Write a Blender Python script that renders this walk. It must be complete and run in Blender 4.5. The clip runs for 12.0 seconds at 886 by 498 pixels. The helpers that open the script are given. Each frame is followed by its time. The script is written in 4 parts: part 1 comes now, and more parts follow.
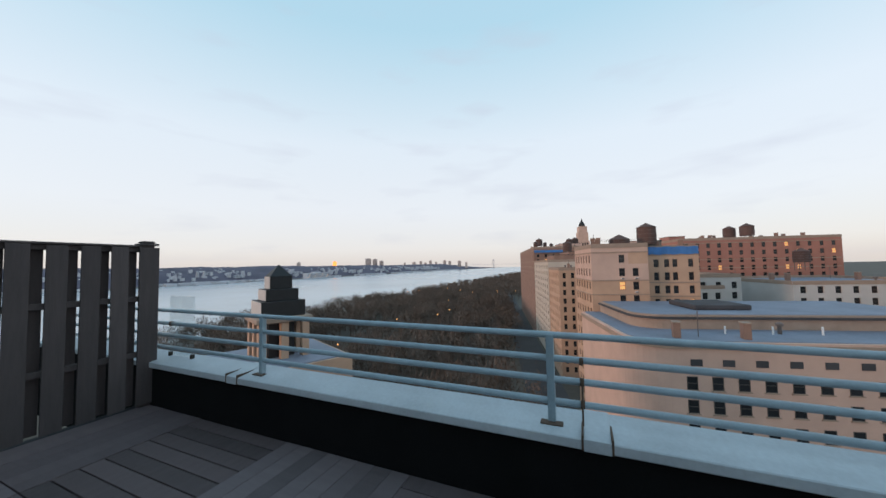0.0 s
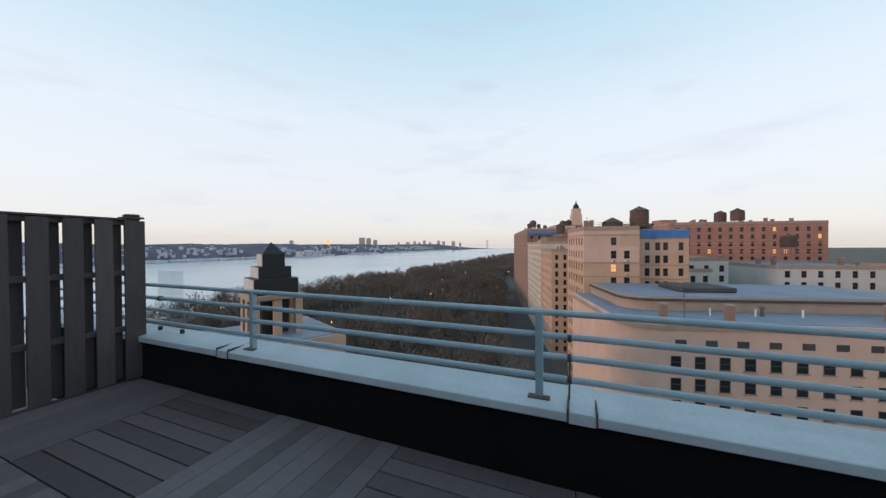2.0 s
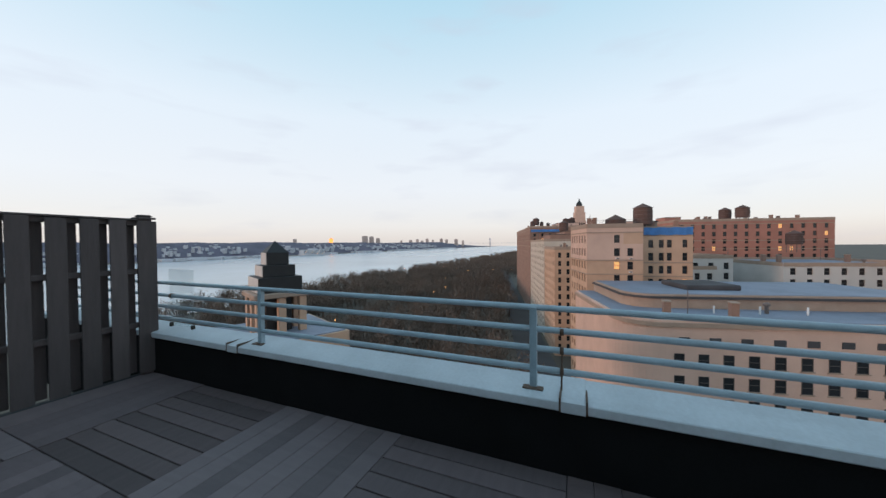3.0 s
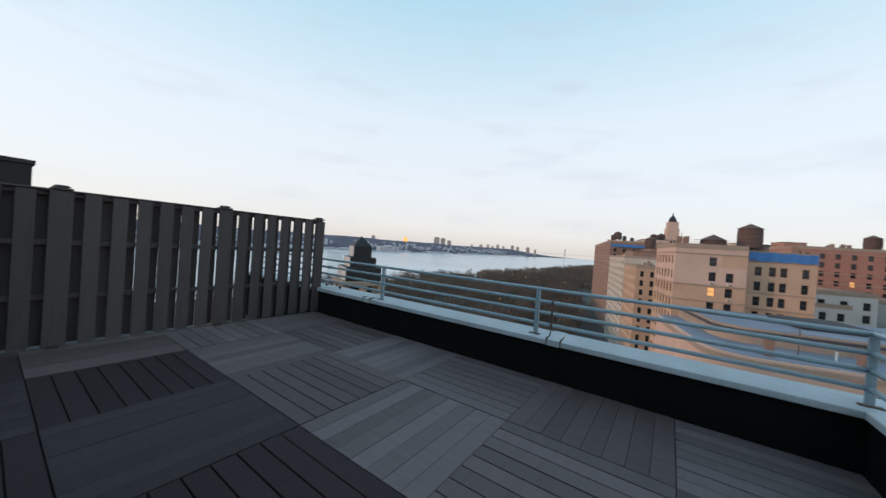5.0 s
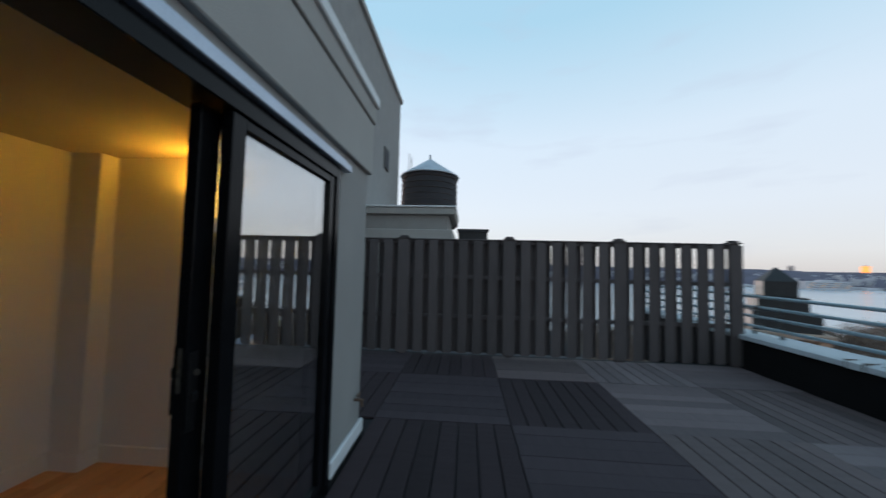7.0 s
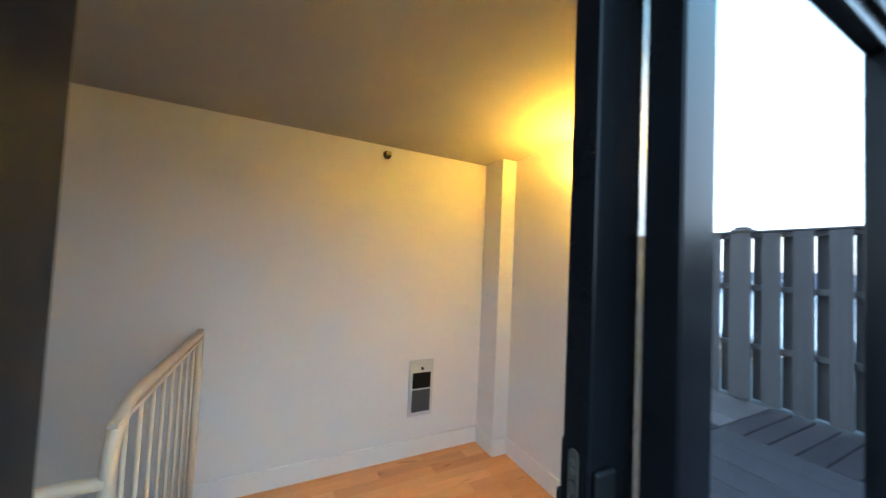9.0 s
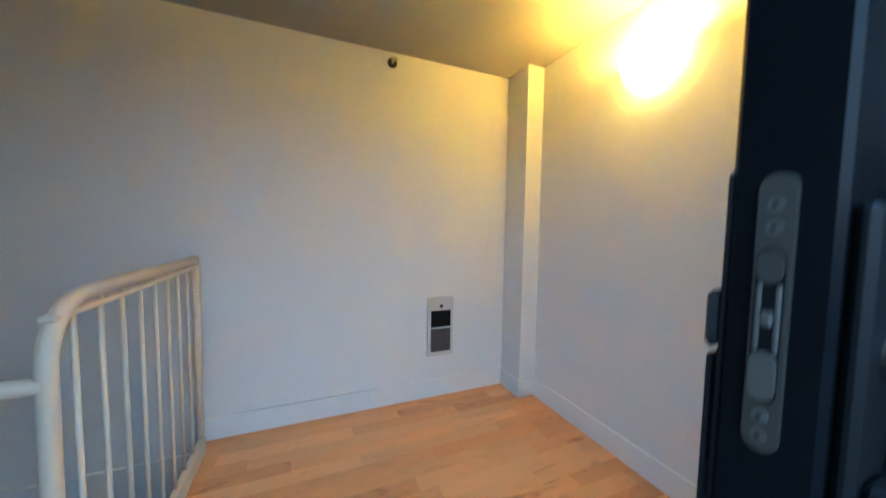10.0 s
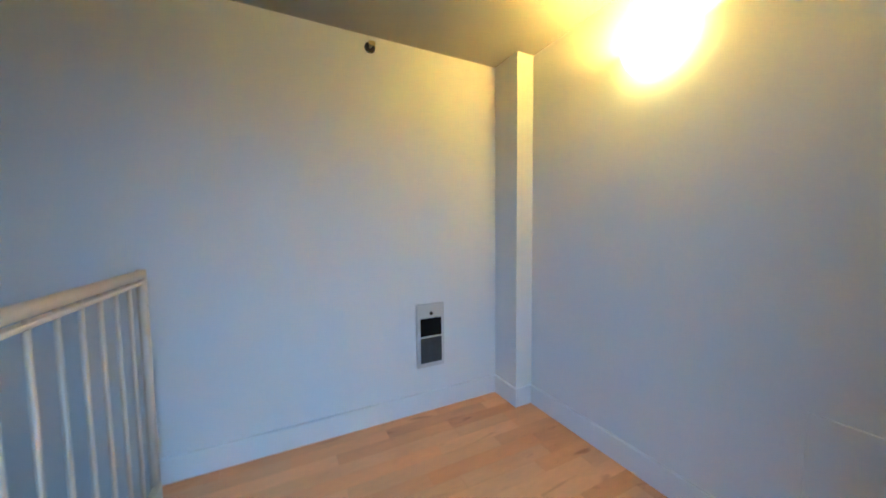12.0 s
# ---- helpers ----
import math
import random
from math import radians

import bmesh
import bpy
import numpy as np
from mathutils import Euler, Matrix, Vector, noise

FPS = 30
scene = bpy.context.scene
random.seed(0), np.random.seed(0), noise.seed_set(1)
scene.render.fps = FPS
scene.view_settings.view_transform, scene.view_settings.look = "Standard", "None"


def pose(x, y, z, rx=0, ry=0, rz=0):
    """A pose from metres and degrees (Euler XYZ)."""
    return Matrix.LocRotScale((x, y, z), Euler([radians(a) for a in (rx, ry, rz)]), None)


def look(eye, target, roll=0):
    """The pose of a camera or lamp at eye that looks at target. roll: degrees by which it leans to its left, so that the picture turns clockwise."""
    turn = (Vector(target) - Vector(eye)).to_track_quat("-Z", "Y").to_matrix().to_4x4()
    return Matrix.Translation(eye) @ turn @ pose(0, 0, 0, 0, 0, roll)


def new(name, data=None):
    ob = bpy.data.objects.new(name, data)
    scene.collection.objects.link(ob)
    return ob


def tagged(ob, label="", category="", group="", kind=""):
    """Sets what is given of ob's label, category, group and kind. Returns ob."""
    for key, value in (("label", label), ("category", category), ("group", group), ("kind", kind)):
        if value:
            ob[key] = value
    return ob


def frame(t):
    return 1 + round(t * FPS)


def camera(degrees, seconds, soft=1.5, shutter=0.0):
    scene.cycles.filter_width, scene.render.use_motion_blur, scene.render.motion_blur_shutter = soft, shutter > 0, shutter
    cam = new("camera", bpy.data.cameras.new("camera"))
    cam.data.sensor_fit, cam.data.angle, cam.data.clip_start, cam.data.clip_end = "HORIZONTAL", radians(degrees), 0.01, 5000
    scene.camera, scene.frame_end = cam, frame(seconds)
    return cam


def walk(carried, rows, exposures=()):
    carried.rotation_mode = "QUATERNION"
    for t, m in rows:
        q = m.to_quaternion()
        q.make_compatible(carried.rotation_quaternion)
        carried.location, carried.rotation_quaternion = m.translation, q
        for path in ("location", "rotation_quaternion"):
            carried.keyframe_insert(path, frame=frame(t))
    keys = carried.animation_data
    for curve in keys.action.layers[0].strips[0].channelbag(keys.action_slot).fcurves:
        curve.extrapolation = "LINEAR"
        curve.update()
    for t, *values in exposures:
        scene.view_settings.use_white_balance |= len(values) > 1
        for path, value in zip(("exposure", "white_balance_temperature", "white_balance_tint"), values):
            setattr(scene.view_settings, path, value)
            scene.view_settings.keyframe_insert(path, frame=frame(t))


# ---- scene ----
cam = camera(107.5, 12.0, 1.45, 0.4)
PATH = [
    (0, (-2.155, -4.621, 1.525), (-0.320, -3.833, 1.625), -1.1),
    (0.5, (-2.132, -4.610, 1.501), (-0.295, -3.819, 1.498), -0.6),
    (1, (-2.130, -4.601, 1.495), (-0.301, -3.794, 1.471), -0.7),
    (1.5, (-2.123, -4.615, 1.495), (-0.279, -3.841, 1.459), -0.4),
    (2, (-2.123, -4.624, 1.499), (-0.272, -3.868, 1.477), -0.3),
    (2.5, (-2.123, -4.628, 1.501), (-0.269, -3.878, 1.480), -0.2),
    (4.5, (-3.480, -5.455, 1.520), (-1.762, -4.431, 1.455), 1.1),
    (5, (-3.904, -5.712, 1.499), (-2.266, -4.565, 1.478), 4.2),
    (5.5, (-3.83, -5.689, 1.463), (-2.365, -4.327, 1.462), 3.7),
    (6, (-3.812, -5.605, 1.452), (-2.711, -3.936, 1.499), 3.5),
    (6.5, (-3.93, -5.412, 1.45), (-3.516, -3.456, 1.502), 2.0),
    (7, (-4.049, -5.162, 1.399), (-4.194, -3.17, 1.497), 1.4),
    (7.5, (-4.178, -4.933, 1.409), (-4.966, -3.095, 1.403), 1.1),
    (9.5, (-4.803, -4.418, 1.255), (-6.683, -3.679, 1.316), 3.0),
    (10, (-4.888, -4.372, 1.075), (-6.748, -3.597, 0.945), 0.9),
    (10.5, (-4.906, -4.377, 1.022), (-6.721, -3.562, 0.669), 0.8),
    (11, (-4.917, -4.388, 1.015), (-6.713, -3.562, 0.577), 3.0),
    (11.5, (-4.982, -4.366, 1.048), (-6.792, -3.593, 0.694), 1.2),
    (12, (-5.07, -4.362, 1.076), (-6.857, -3.473, 0.949), -0.6),
]
walk(cam, [(t, look(e, g, r)) for t, e, g, r in PATH],
     [(0, -0.10, 6550, 12), (2.5, -0.05, 6550, 12), (5.5, -0.05, 6500, 10), (6.5, -0.15, 6200, 9), (7.7, -0.05, 6250, 13), (9.3, 2.66, 4900, 2), (10, 2.36, 4450, 1), (10.5, 2.40, 4180, 1), (12, 2.26, 3930, 0)])

# ---- light ----
world = bpy.data.worlds.new("dusk_sky")
scene.world = world
world.use_nodes = True
wn, wl = world.node_tree.nodes, world.node_tree.links
wn.clear()
sky = wn.new("ShaderNodeTexSky")
sky.sky_type, sky.sun_disc = "NISHITA", False
sky.sun_elevation, sky.sun_rotation = radians(4.0), radians(-40)
sky.altitude, sky.air_density, sky.dust_density, sky.ozone_density = 50, 1.0, 0.6, 2.5
tc_w = wn.new("ShaderNodeTexCoord")
sep_w = wn.new("ShaderNodeSeparateXYZ")
wl.new(tc_w.outputs["Generated"], sep_w.inputs["Vector"])
veil = wn.new("ShaderNodeValToRGB")      # high thin haze: warm at the horizon, cyan overhead
for k, (pos, col) in enumerate(((0.0, (0.62, 0.59, 0.57)), (0.05, (0.70, 0.69, 0.69)), (0.16, (0.71, 0.745, 0.78)), (0.34, (0.66, 0.745, 0.81)), (0.60, (0.40, 0.62, 0.74)), (1.0, (0.34, 0.55, 0.72)))):
    e = veil.color_ramp.elements[k] if k < 2 else veil.color_ramp.elements.new(pos)
    e.position, e.color = pos, (*col, 1)
wl.new(sep_w.outputs["Z"], veil.inputs["Fac"])
stretch_w = wn.new("ShaderNodeMapping")
stretch_w.inputs["Scale"].default_value = (2.2, 2.2, 9)
wl.new(tc_w.outputs["Generated"], stretch_w.inputs["Vector"])
puff = wn.new("ShaderNodeTexNoise")
puff.inputs["Scale"].default_value, puff.inputs["Detail"].default_value = 1.7, 3
wl.new(stretch_w.outputs["Vector"], puff.inputs["Vector"])
thin = wn.new("ShaderNodeMapRange")
thin.inputs["From Min"].default_value, thin.inputs["From Max"].default_value = 0.56, 0.74
thin.inputs["To Max"].default_value = 0.30
wl.new(puff.outputs["Fac"], thin.inputs["Value"])
cloud = wn.new("ShaderNodeMix")
cloud.data_type = "RGBA"
cloud.inputs["B"].default_value = (0.50, 0.52, 0.61, 1)
wl.new(thin.outputs["Result"], cloud.inputs["Factor"])
wl.new(veil.outputs["Color"], cloud.inputs["A"])
gain = wn.new("ShaderNodeVectorMath")
gain.operation = "SCALE"
gain.inputs["Scale"].default_value = 10.5
wl.new(cloud.outputs["Result"], gain.inputs[0])
pale = wn.new("ShaderNodeMix")
pale.data_type = "RGBA"
pale.inputs["Factor"].default_value = 0.75
wl.new(sky.outputs["Color"], pale.inputs["A"])
wl.new(gain.outputs["Vector"], pale.inputs["B"])
back = wn.new("ShaderNodeBackground")
back.inputs["Strength"].default_value = 0.15
wl.new(pale.outputs["Result"], back.inputs["Color"])
wout = wn.new("ShaderNodeOutputWorld")
wl.new(back.outputs["Background"], wout.inputs["Surface"])

sun = new("sun", bpy.data.lights.new("sun", "SUN"))
sun.data.energy, sun.data.angle, sun.data.color = 1.5, radians(12), (1.0, 0.64, 0.48)
sun.matrix_world = look((0, 0, 0), (math.cos(radians(-50)), math.sin(radians(-50)), -0.1))


# ---- materials ----
def mat(name, color, rough=0.7, metal=0.0, scale=6.0, vary=0.25, fine=90.0, bump=0.15, stretch=(1, 1, 1), island=0.0, spec=0.5, obj=0.0, knots=0.0):
    """Paint, stone, wood or metal: base colour with broad stains, fine grain and relief."""
    m = bpy.data.materials.new(name)
    m.use_nodes = True
    n, l = m.node_tree.nodes, m.node_tree.links
    b = n["Principled BSDF"]
    b.inputs["Roughness"].default_value, b.inputs["Metallic"].default_value = rough, metal
    b.inputs["Specular IOR Level"].default_value = spec
    tc = n.new("ShaderNodeTexCoord")
    mp = n.new("ShaderNodeMapping")
    mp.inputs["Scale"].default_value = stretch
    l.new(tc.outputs["Object"], mp.inputs["Vector"])
    grain = mp.outputs["Vector"]
    if obj:
        oi, mv, av = n.new("ShaderNodeObjectInfo"), n.new("ShaderNodeMath"), n.new("ShaderNodeVectorMath")
        mv.operation = "MULTIPLY"
        mv.inputs[1].default_value = 61.0
        l.new(oi.outputs["Random"], mv.inputs[0])
        l.new(grain, av.inputs[0])
        l.new(mv.outputs[0], av.inputs[1])
        grain = av.outputs[0]
    big, small = n.new("ShaderNodeTexNoise"), n.new("ShaderNodeTexNoise")
    for t, s, d in ((big, scale, 5), (small, fine, 3)):
        t.inputs["Scale"].default_value, t.inputs["Detail"].default_value = s, d
        l.new(grain, t.inputs["Vector"])
    add = n.new("ShaderNodeMath")
    add.operation = "MULTIPLY_ADD"
    l.new(small.outputs["Fac"], add.inputs[0])
    add.inputs[1].default_value = 0.5
    l.new(big.outputs["Fac"], add.inputs[2])
    last = add.outputs[0]
    for amount, node, sock in ((island, "ShaderNodeNewGeometry", "Random Per Island"), (obj, "ShaderNodeObjectInfo", "Random")):
        if amount:
            g, k = n.new(node), n.new("ShaderNodeMath")
            k.operation = "MULTIPLY_ADD"
            l.new(g.outputs[sock], k.inputs[0])
            k.inputs[1].default_value = amount
            l.new(last, k.inputs[2])
            last = k.outputs[0]
    rng = n.new("ShaderNodeMapRange")
    rng.inputs["From Min"].default_value, rng.inputs["From Max"].default_value = 0.35, 1.15 + island + obj
    l.new(last, rng.inputs["Value"])
    mix = n.new("ShaderNodeMix")
    mix.data_type = "RGBA"
    mix.inputs["A"].default_value = (*[max(0, c * (1 - vary)) for c in color], 1)
    mix.inputs["B"].default_value = (*[min(1, c * (1 + vary)) for c in color], 1)
    l.new(rng.outputs["Result"], mix.inputs["Factor"])
    paint = mix.outputs["Result"]
    if knots:
        kn, kr, km = n.new("ShaderNodeTexNoise"), n.new("ShaderNodeMapRange"), n.new("ShaderNodeMix")
        kn.inputs["Scale"].default_value, kn.inputs["Detail"].default_value, kn.inputs["Distortion"].default_value = 3.4, 2, 0.6
        l.new(grain, kn.inputs["Vector"])
        kr.inputs["From Min"].default_value, kr.inputs["From Max"].default_value, kr.inputs["To Max"].default_value = 0.63, 0.78, knots
        l.new(kn.outputs["Fac"], kr.inputs["Value"])
        km.data_type = "RGBA"
        km.inputs["B"].default_value = (color[0] * 0.45, color[1] * 0.32, color[2] * 0.22, 1)
        l.new(paint, km.inputs["A"])
        l.new(kr.outputs["Result"], km.inputs["Factor"])
        paint = km.outputs["Result"]
    l.new(paint, b.inputs["Base Color"])
    if bump:
        bp = n.new("ShaderNodeBump")
        bp.inputs["Strength"].default_value, bp.inputs["Distance"].default_value = bump, 0.01
        l.new(add.outputs[0], bp.inputs["Height"])
        l.new(bp.outputs["Normal"], b.inputs["Normal"])
    return m


def glow(name, color, strength):
    m = mat(name, color, 0.4, bump=0, vary=0.05)
    b = m.node_tree.nodes["Principled BSDF"]
    b.inputs["Emission Color"].default_value, b.inputs["Emission Strength"].default_value = (*color, 1), strength
    return m


def clear_glass(name, tint=(1, 1, 1), base=0.25, power=1.5):
    """A thin pane: clear, with a mirror's gloss that grows at a slant."""
    m = bpy.data.materials.new(name)
    m.use_nodes = True
    n, l = m.node_tree.nodes, m.node_tree.links
    n.remove(n["Principled BSDF"])
    tr, gl, lw, mx = n.new("ShaderNodeBsdfTransparent"), n.new("ShaderNodeBsdfGlossy"), n.new("ShaderNodeLayerWeight"), n.new("ShaderNodeMixShader")
    tr.inputs["Color"].default_value = (*tint, 1)
    gl.inputs["Roughness"].default_value = 0.0
    lw.inputs["Blend"].default_value = 0.5
    pw, sc = n.new("ShaderNodeMath"), n.new("ShaderNodeMath")
    pw.operation, sc.operation = "POWER", "MULTIPLY_ADD"
    pw.inputs[1].default_value = power
    l.new(lw.outputs["Facing"], pw.inputs[0])
    l.new(pw.outputs[0], sc.inputs[0])
    sc.inputs[1].default_value, sc.inputs[2].default_value = 1 - base, base
    l.new(sc.outputs[0], mx.inputs["Fac"])
    l.new(tr.outputs["BSDF"], mx.inputs[1])
    l.new(gl.outputs["BSDF"], mx.inputs[2])
    l.new(mx.outputs["Shader"], n["Material Output"].inputs["Surface"])
    return m


M_deck = mat("weathered_deck_wood", (0.112, 0.083, 0.084), 0.75, scale=2.2, vary=0.45, fine=30, bump=0.35, stretch=(1, 9, 1), obj=1.1)
M_deck_pale = mat("bleached_deck_wood", (0.124, 0.096, 0.097), 0.75, scale=2.2, vary=0.45, fine=30, bump=0.35, stretch=(1, 9, 1), obj=1.1)
M_deck_brown = mat("browned_deck_wood", (0.090, 0.064, 0.063), 0.75, scale=2.2, vary=0.5, fine=30, bump=0.35, stretch=(1, 9, 1), obj=1.1)
DECK_TONES = (M_deck, M_deck_pale, M_deck_brown)
# tiles towards the house: damp and the house's shade both put into darker colours
M_deck_mid = mat("dull_shaded_deck_wood", (0.044, 0.032, 0.036), 0.82, scale=2.2, vary=0.3, fine=30, bump=0.35, stretch=(1, 9, 1), obj=0.7, spec=0.3)
M_deck_dark = mat("damp_shaded_deck_wood", (0.030, 0.020, 0.0225), 0.85, scale=2.2, vary=0.45, fine=30, bump=0.35, stretch=(1, 9, 1), obj=1.1, spec=0.3)
M_under = mat("roof_underlay", (0.012, 0.012, 0.014), 0.9)
M_fence = mat("weathered_fence_wood", (0.078, 0.064, 0.063), 0.85, scale=3, vary=0.35, fine=25, bump=0.4, stretch=(9, 9, 1), obj=0.7)
M_membrane = mat("black_roof_membrane", (0.006, 0.006, 0.0065), 0.85, scale=3, vary=0.4, fine=60, bump=0.25, spec=0.15)
M_coping = mat("grey_coping_metal", (0.46, 0.505, 0.535), 0.55, scale=2.5, vary=0.18, fine=40, bump=0.15)
M_rail = mat("blue_grey_rail_paint", (0.27, 0.36, 0.41), 0.5, scale=9, vary=0.2, fine=70, bump=0.12)
M_rust = mat("rusty_steel", (0.10, 0.065, 0.045), 0.85, scale=20, vary=0.5)
M_stucco = mat("grey_stucco", (0.27, 0.265, 0.255), 0.92, scale=2.0, vary=0.12, fine=160, bump=0.5)
M_trim = mat("pale_stucco_trim", (0.34, 0.33, 0.31), 0.9, scale=2, vary=0.1, fine=140, bump=0.35)
M_flash = mat("metal_flashing", (0.42, 0.47, 0.55), 0.42, 0.5, scale=3, vary=0.15, bump=0.1)
M_white = mat("white_metal_trim", (0.66, 0.67, 0.67), 0.55, scale=5, vary=0.12, bump=0.1)
M_frame = mat("black_aluminium", (0.0042, 0.0046, 0.0055), 0.24, 0.0, scale=8, vary=0.3, fine=80, bump=0.02, spec=0.12)
M_plate = mat("brushed_steel", (0.028, 0.023, 0.016), 0.65, 0.0, scale=12, vary=0.15, fine=200, bump=0.08)
M_paint = mat("white_wall_paint", (0.76, 0.755, 0.74), 0.75, scale=1.4, vary=0.03, fine=120, bump=0.06)
M_ceil = mat("ceiling_paint", (0.74, 0.73, 0.71), 0.85, scale=1.4, vary=0.03, fine=120, bump=0.05)
M_base = mat("white_gloss_trim", (0.78, 0.78, 0.77), 0.42, scale=2, vary=0.04, bump=0.04)
M_floor = mat("maple_floor", (0.72, 0.355, 0.125), 0.36, scale=2.6, vary=0.25, fine=16, bump=0.04, stretch=(5, 1.2, 1), obj=0.75, spec=0.4, knots=0.7)
M_floor_pale = mat("pale_maple_floor", (0.76, 0.405, 0.155), 0.36, scale=2.6, vary=0.2, fine=16, bump=0.04, stretch=(5, 1.2, 1), obj=0.6, spec=0.4, knots=0.5)
M_floor_red = mat("reddish_maple_floor", (0.68, 0.32, 0.105), 0.36, scale=2.6, vary=0.25, fine=16, bump=0.04, stretch=(5, 1.2, 1), obj=0.6, spec=0.4, knots=0.9)
M_guard = mat("cream_rail_paint", (0.68, 0.58, 0.44), 0.42, scale=8, vary=0.06, bump=0.05)
M_heat = mat("heater_enamel", (0.60, 0.59, 0.57), 0.45, scale=8, vary=0.06, bump=0.04)
M_grille = mat("heater_grille", (0.09, 0.085, 0.08), 0.5, 0.3, scale=20, vary=0.3)
M_steel_light = mat("worn_latch_steel", (0.060, 0.052, 0.042), 0.6, 0.0, scale=20, vary=0.3, bump=0.05)
M_shade = glow("sconce_glass", (1.0, 0.53, 0.06), 5.5)
M_glass = clear_glass("door_glass", (0.93, 0.95, 0.95))
M_screen = clear_glass("clear_screen_glass", (0.95, 0.97, 0.97), 0.03, 4.0)
M_black = mat("black_plastic", (0.005, 0.005, 0.0055), 0.45, bump=0.05, spec=0.2)
M_brass = mat("brass", (0.55, 0.42, 0.2), 0.35, 0.9, bump=0.05)
M_clay = mat("carpet_grey", (0.18, 0.19, 0.21), 0.95, scale=30, vary=0.3, bump=0.4)


# ---- mesh helpers ----
def bx(bm, x0, x1, y0, y1, z0, z1, bevel=0.0, mi=0):
    """A box, with chamfered edges where bevel is given."""
    r = bmesh.ops.create_cube(bm, size=1.0, matrix=Matrix.Translation(((x0 + x1) / 2, (y0 + y1) / 2, (z0 + z1) / 2)) @ Matrix.Diagonal((abs(x1 - x0), abs(y1 - y0), abs(z1 - z0), 1)))
    vs = r["verts"]
    fs = {f for v in vs for f in v.link_faces}
    for f in fs:
        f.material_index = mi
    if bevel:
        bmesh.ops.bevel(bm, geom=list({e for v in vs for e in v.link_edges}), offset=bevel, segments=1, affect="EDGES")
    return bm


def box(*a, **k):
    return bx(bmesh.new(), *a, **k)


def rod(bm, a, b, r, n=12, r2=None):
    """A round bar from a to b."""
    a, b = Vector(a), Vector(b)
    d = b - a
    m = Matrix.Translation((a + b) / 2) @ d.to_track_quat("Z", "Y").to_matrix().to_4x4()
    bmesh.ops.create_cone(bm, cap_ends=True, segments=n, radius1=r, radius2=r if r2 is None else r2, depth=d.length, matrix=m)
    return bm


def lathe(bm, prof, n=24, m=None):
    """Turns a profile of (radius, height) about the upright axis."""
    m = m or Matrix()
    rings = [[bm.verts.new(m @ Vector((r * math.cos(2 * math.pi * i / n), r * math.sin(2 * math.pi * i / n), z))) for i in range(n)] for r, z in prof]
    for p, q in zip(rings, rings[1:]):
        for i in range(n):
            bm.faces.new((p[i], p[(i + 1) % n], q[(i + 1) % n], q[i]))
    if prof[0][0] > 1e-4:
        bm.faces.new(rings[0][::-1])
    if prof[-1][0] > 1e-4:
        bm.faces.new(rings[-1])
    bmesh.ops.remove_doubles(bm, verts=bm.verts, dist=1e-5)
    return bm


def tube(bm, pts, r, n=14):
    """A round tube swept along a bent line."""
    pts = [Vector(q) for q in pts]
    rings = []
    for i, q in enumerate(pts):
        d = (pts[min(i + 1, len(pts) - 1)] - pts[max(i - 1, 0)]).normalized()
        s = d.cross(Vector((0, 1, 0))).normalized()
        t = d.cross(s)
        rings.append([bm.verts.new(q + r * (math.cos(2 * math.pi * k / n) * s + math.sin(2 * math.pi * k / n) * t)) for k in range(n)])
    for a, c in zip(rings, rings[1:]):
        for k in range(n):
            bm.faces.new((a[k], a[(k + 1) % n], c[(k + 1) % n], c[k]))
    bm.faces.new(rings[0][::-1])
    bm.faces.new(rings[-1])
    return bm


def mesh_of(name, bm, material, smooth=False):
    me = bpy.data.meshes.new(name)
    bm.to_mesh(me)
    bm.free()
    for m in material if isinstance(material, (list, tuple)) else [material]:
        me.materials.append(m)
    if smooth:
        for p in me.polygons:
            p.use_smooth = True
    return me


def part(name, bm, material, parent=None, label="", smooth=False):
    me = bm if isinstance(bm, bpy.types.Mesh) else mesh_of(name, bm, material, smooth)
    ob = new(name, me)
    if parent:
        ob.parent = parent
    if label:
        ob["label"] = label
    return ob


def thing(name, label, category, group="", at=(0, 0, 0), kind=""):
    ob = new(name)
    ob.empty_display_size = 0.1
    ob.location = at
    return tagged(ob, label, category, group, kind)


def structure(name, bm, material, label="", category=""):
    return tagged(part(name, bm, material), label, category, "", "structure")


# ---- house: stucco wall with the sliding door, roof edge ----
WX, WI = -4.90, -5.06            # outer and inner face of the door wall
DY0, DY1, DZ0, DZ1 = -4.715, -3.13, -0.09, 2.01    # the door's opening
END = -2.50                      # outer corner of the house
FLOOR, CEIL, BACK, SIDE = -0.09, 2.16, -6.93, -2.90

w = bmesh.new()
bx(w, WI, WX, -9.0, DY0, -0.12, 2.146)
bx(w, WI, WX, DY1, END, -0.12, 2.146)
bx(w, WI, WX, DY0, DY1, DZ1, 2.146)
bx(w, WI, WX + 0.045, DY0, DY1, -0.6, DZ0 - 0.002)
structure("wall_east", w, M_stucco, "grey stucco house wall beside the terrace", "wall")
structure("wall_north", box(-9.0, WI, SIDE, END, -3.2, 2.146), [M_stucco], "grey stucco end wall of the house", "wall")
w = bmesh.new()
bx(w, -9.0, -4.865, -9.0, END + 0.03, 2.15, 2.585, 0.006)
structure("trim_band", w, M_trim, "pale stucco band along the top of the wall", "trim")
w = bmesh.new()
bx(w, -9.0, -4.85, -9.0, END + 0.045, 2.589, 2.73, 0.006)
structure("trim_cornice", w, M_trim, "pale projecting stucco cornice", "trim")
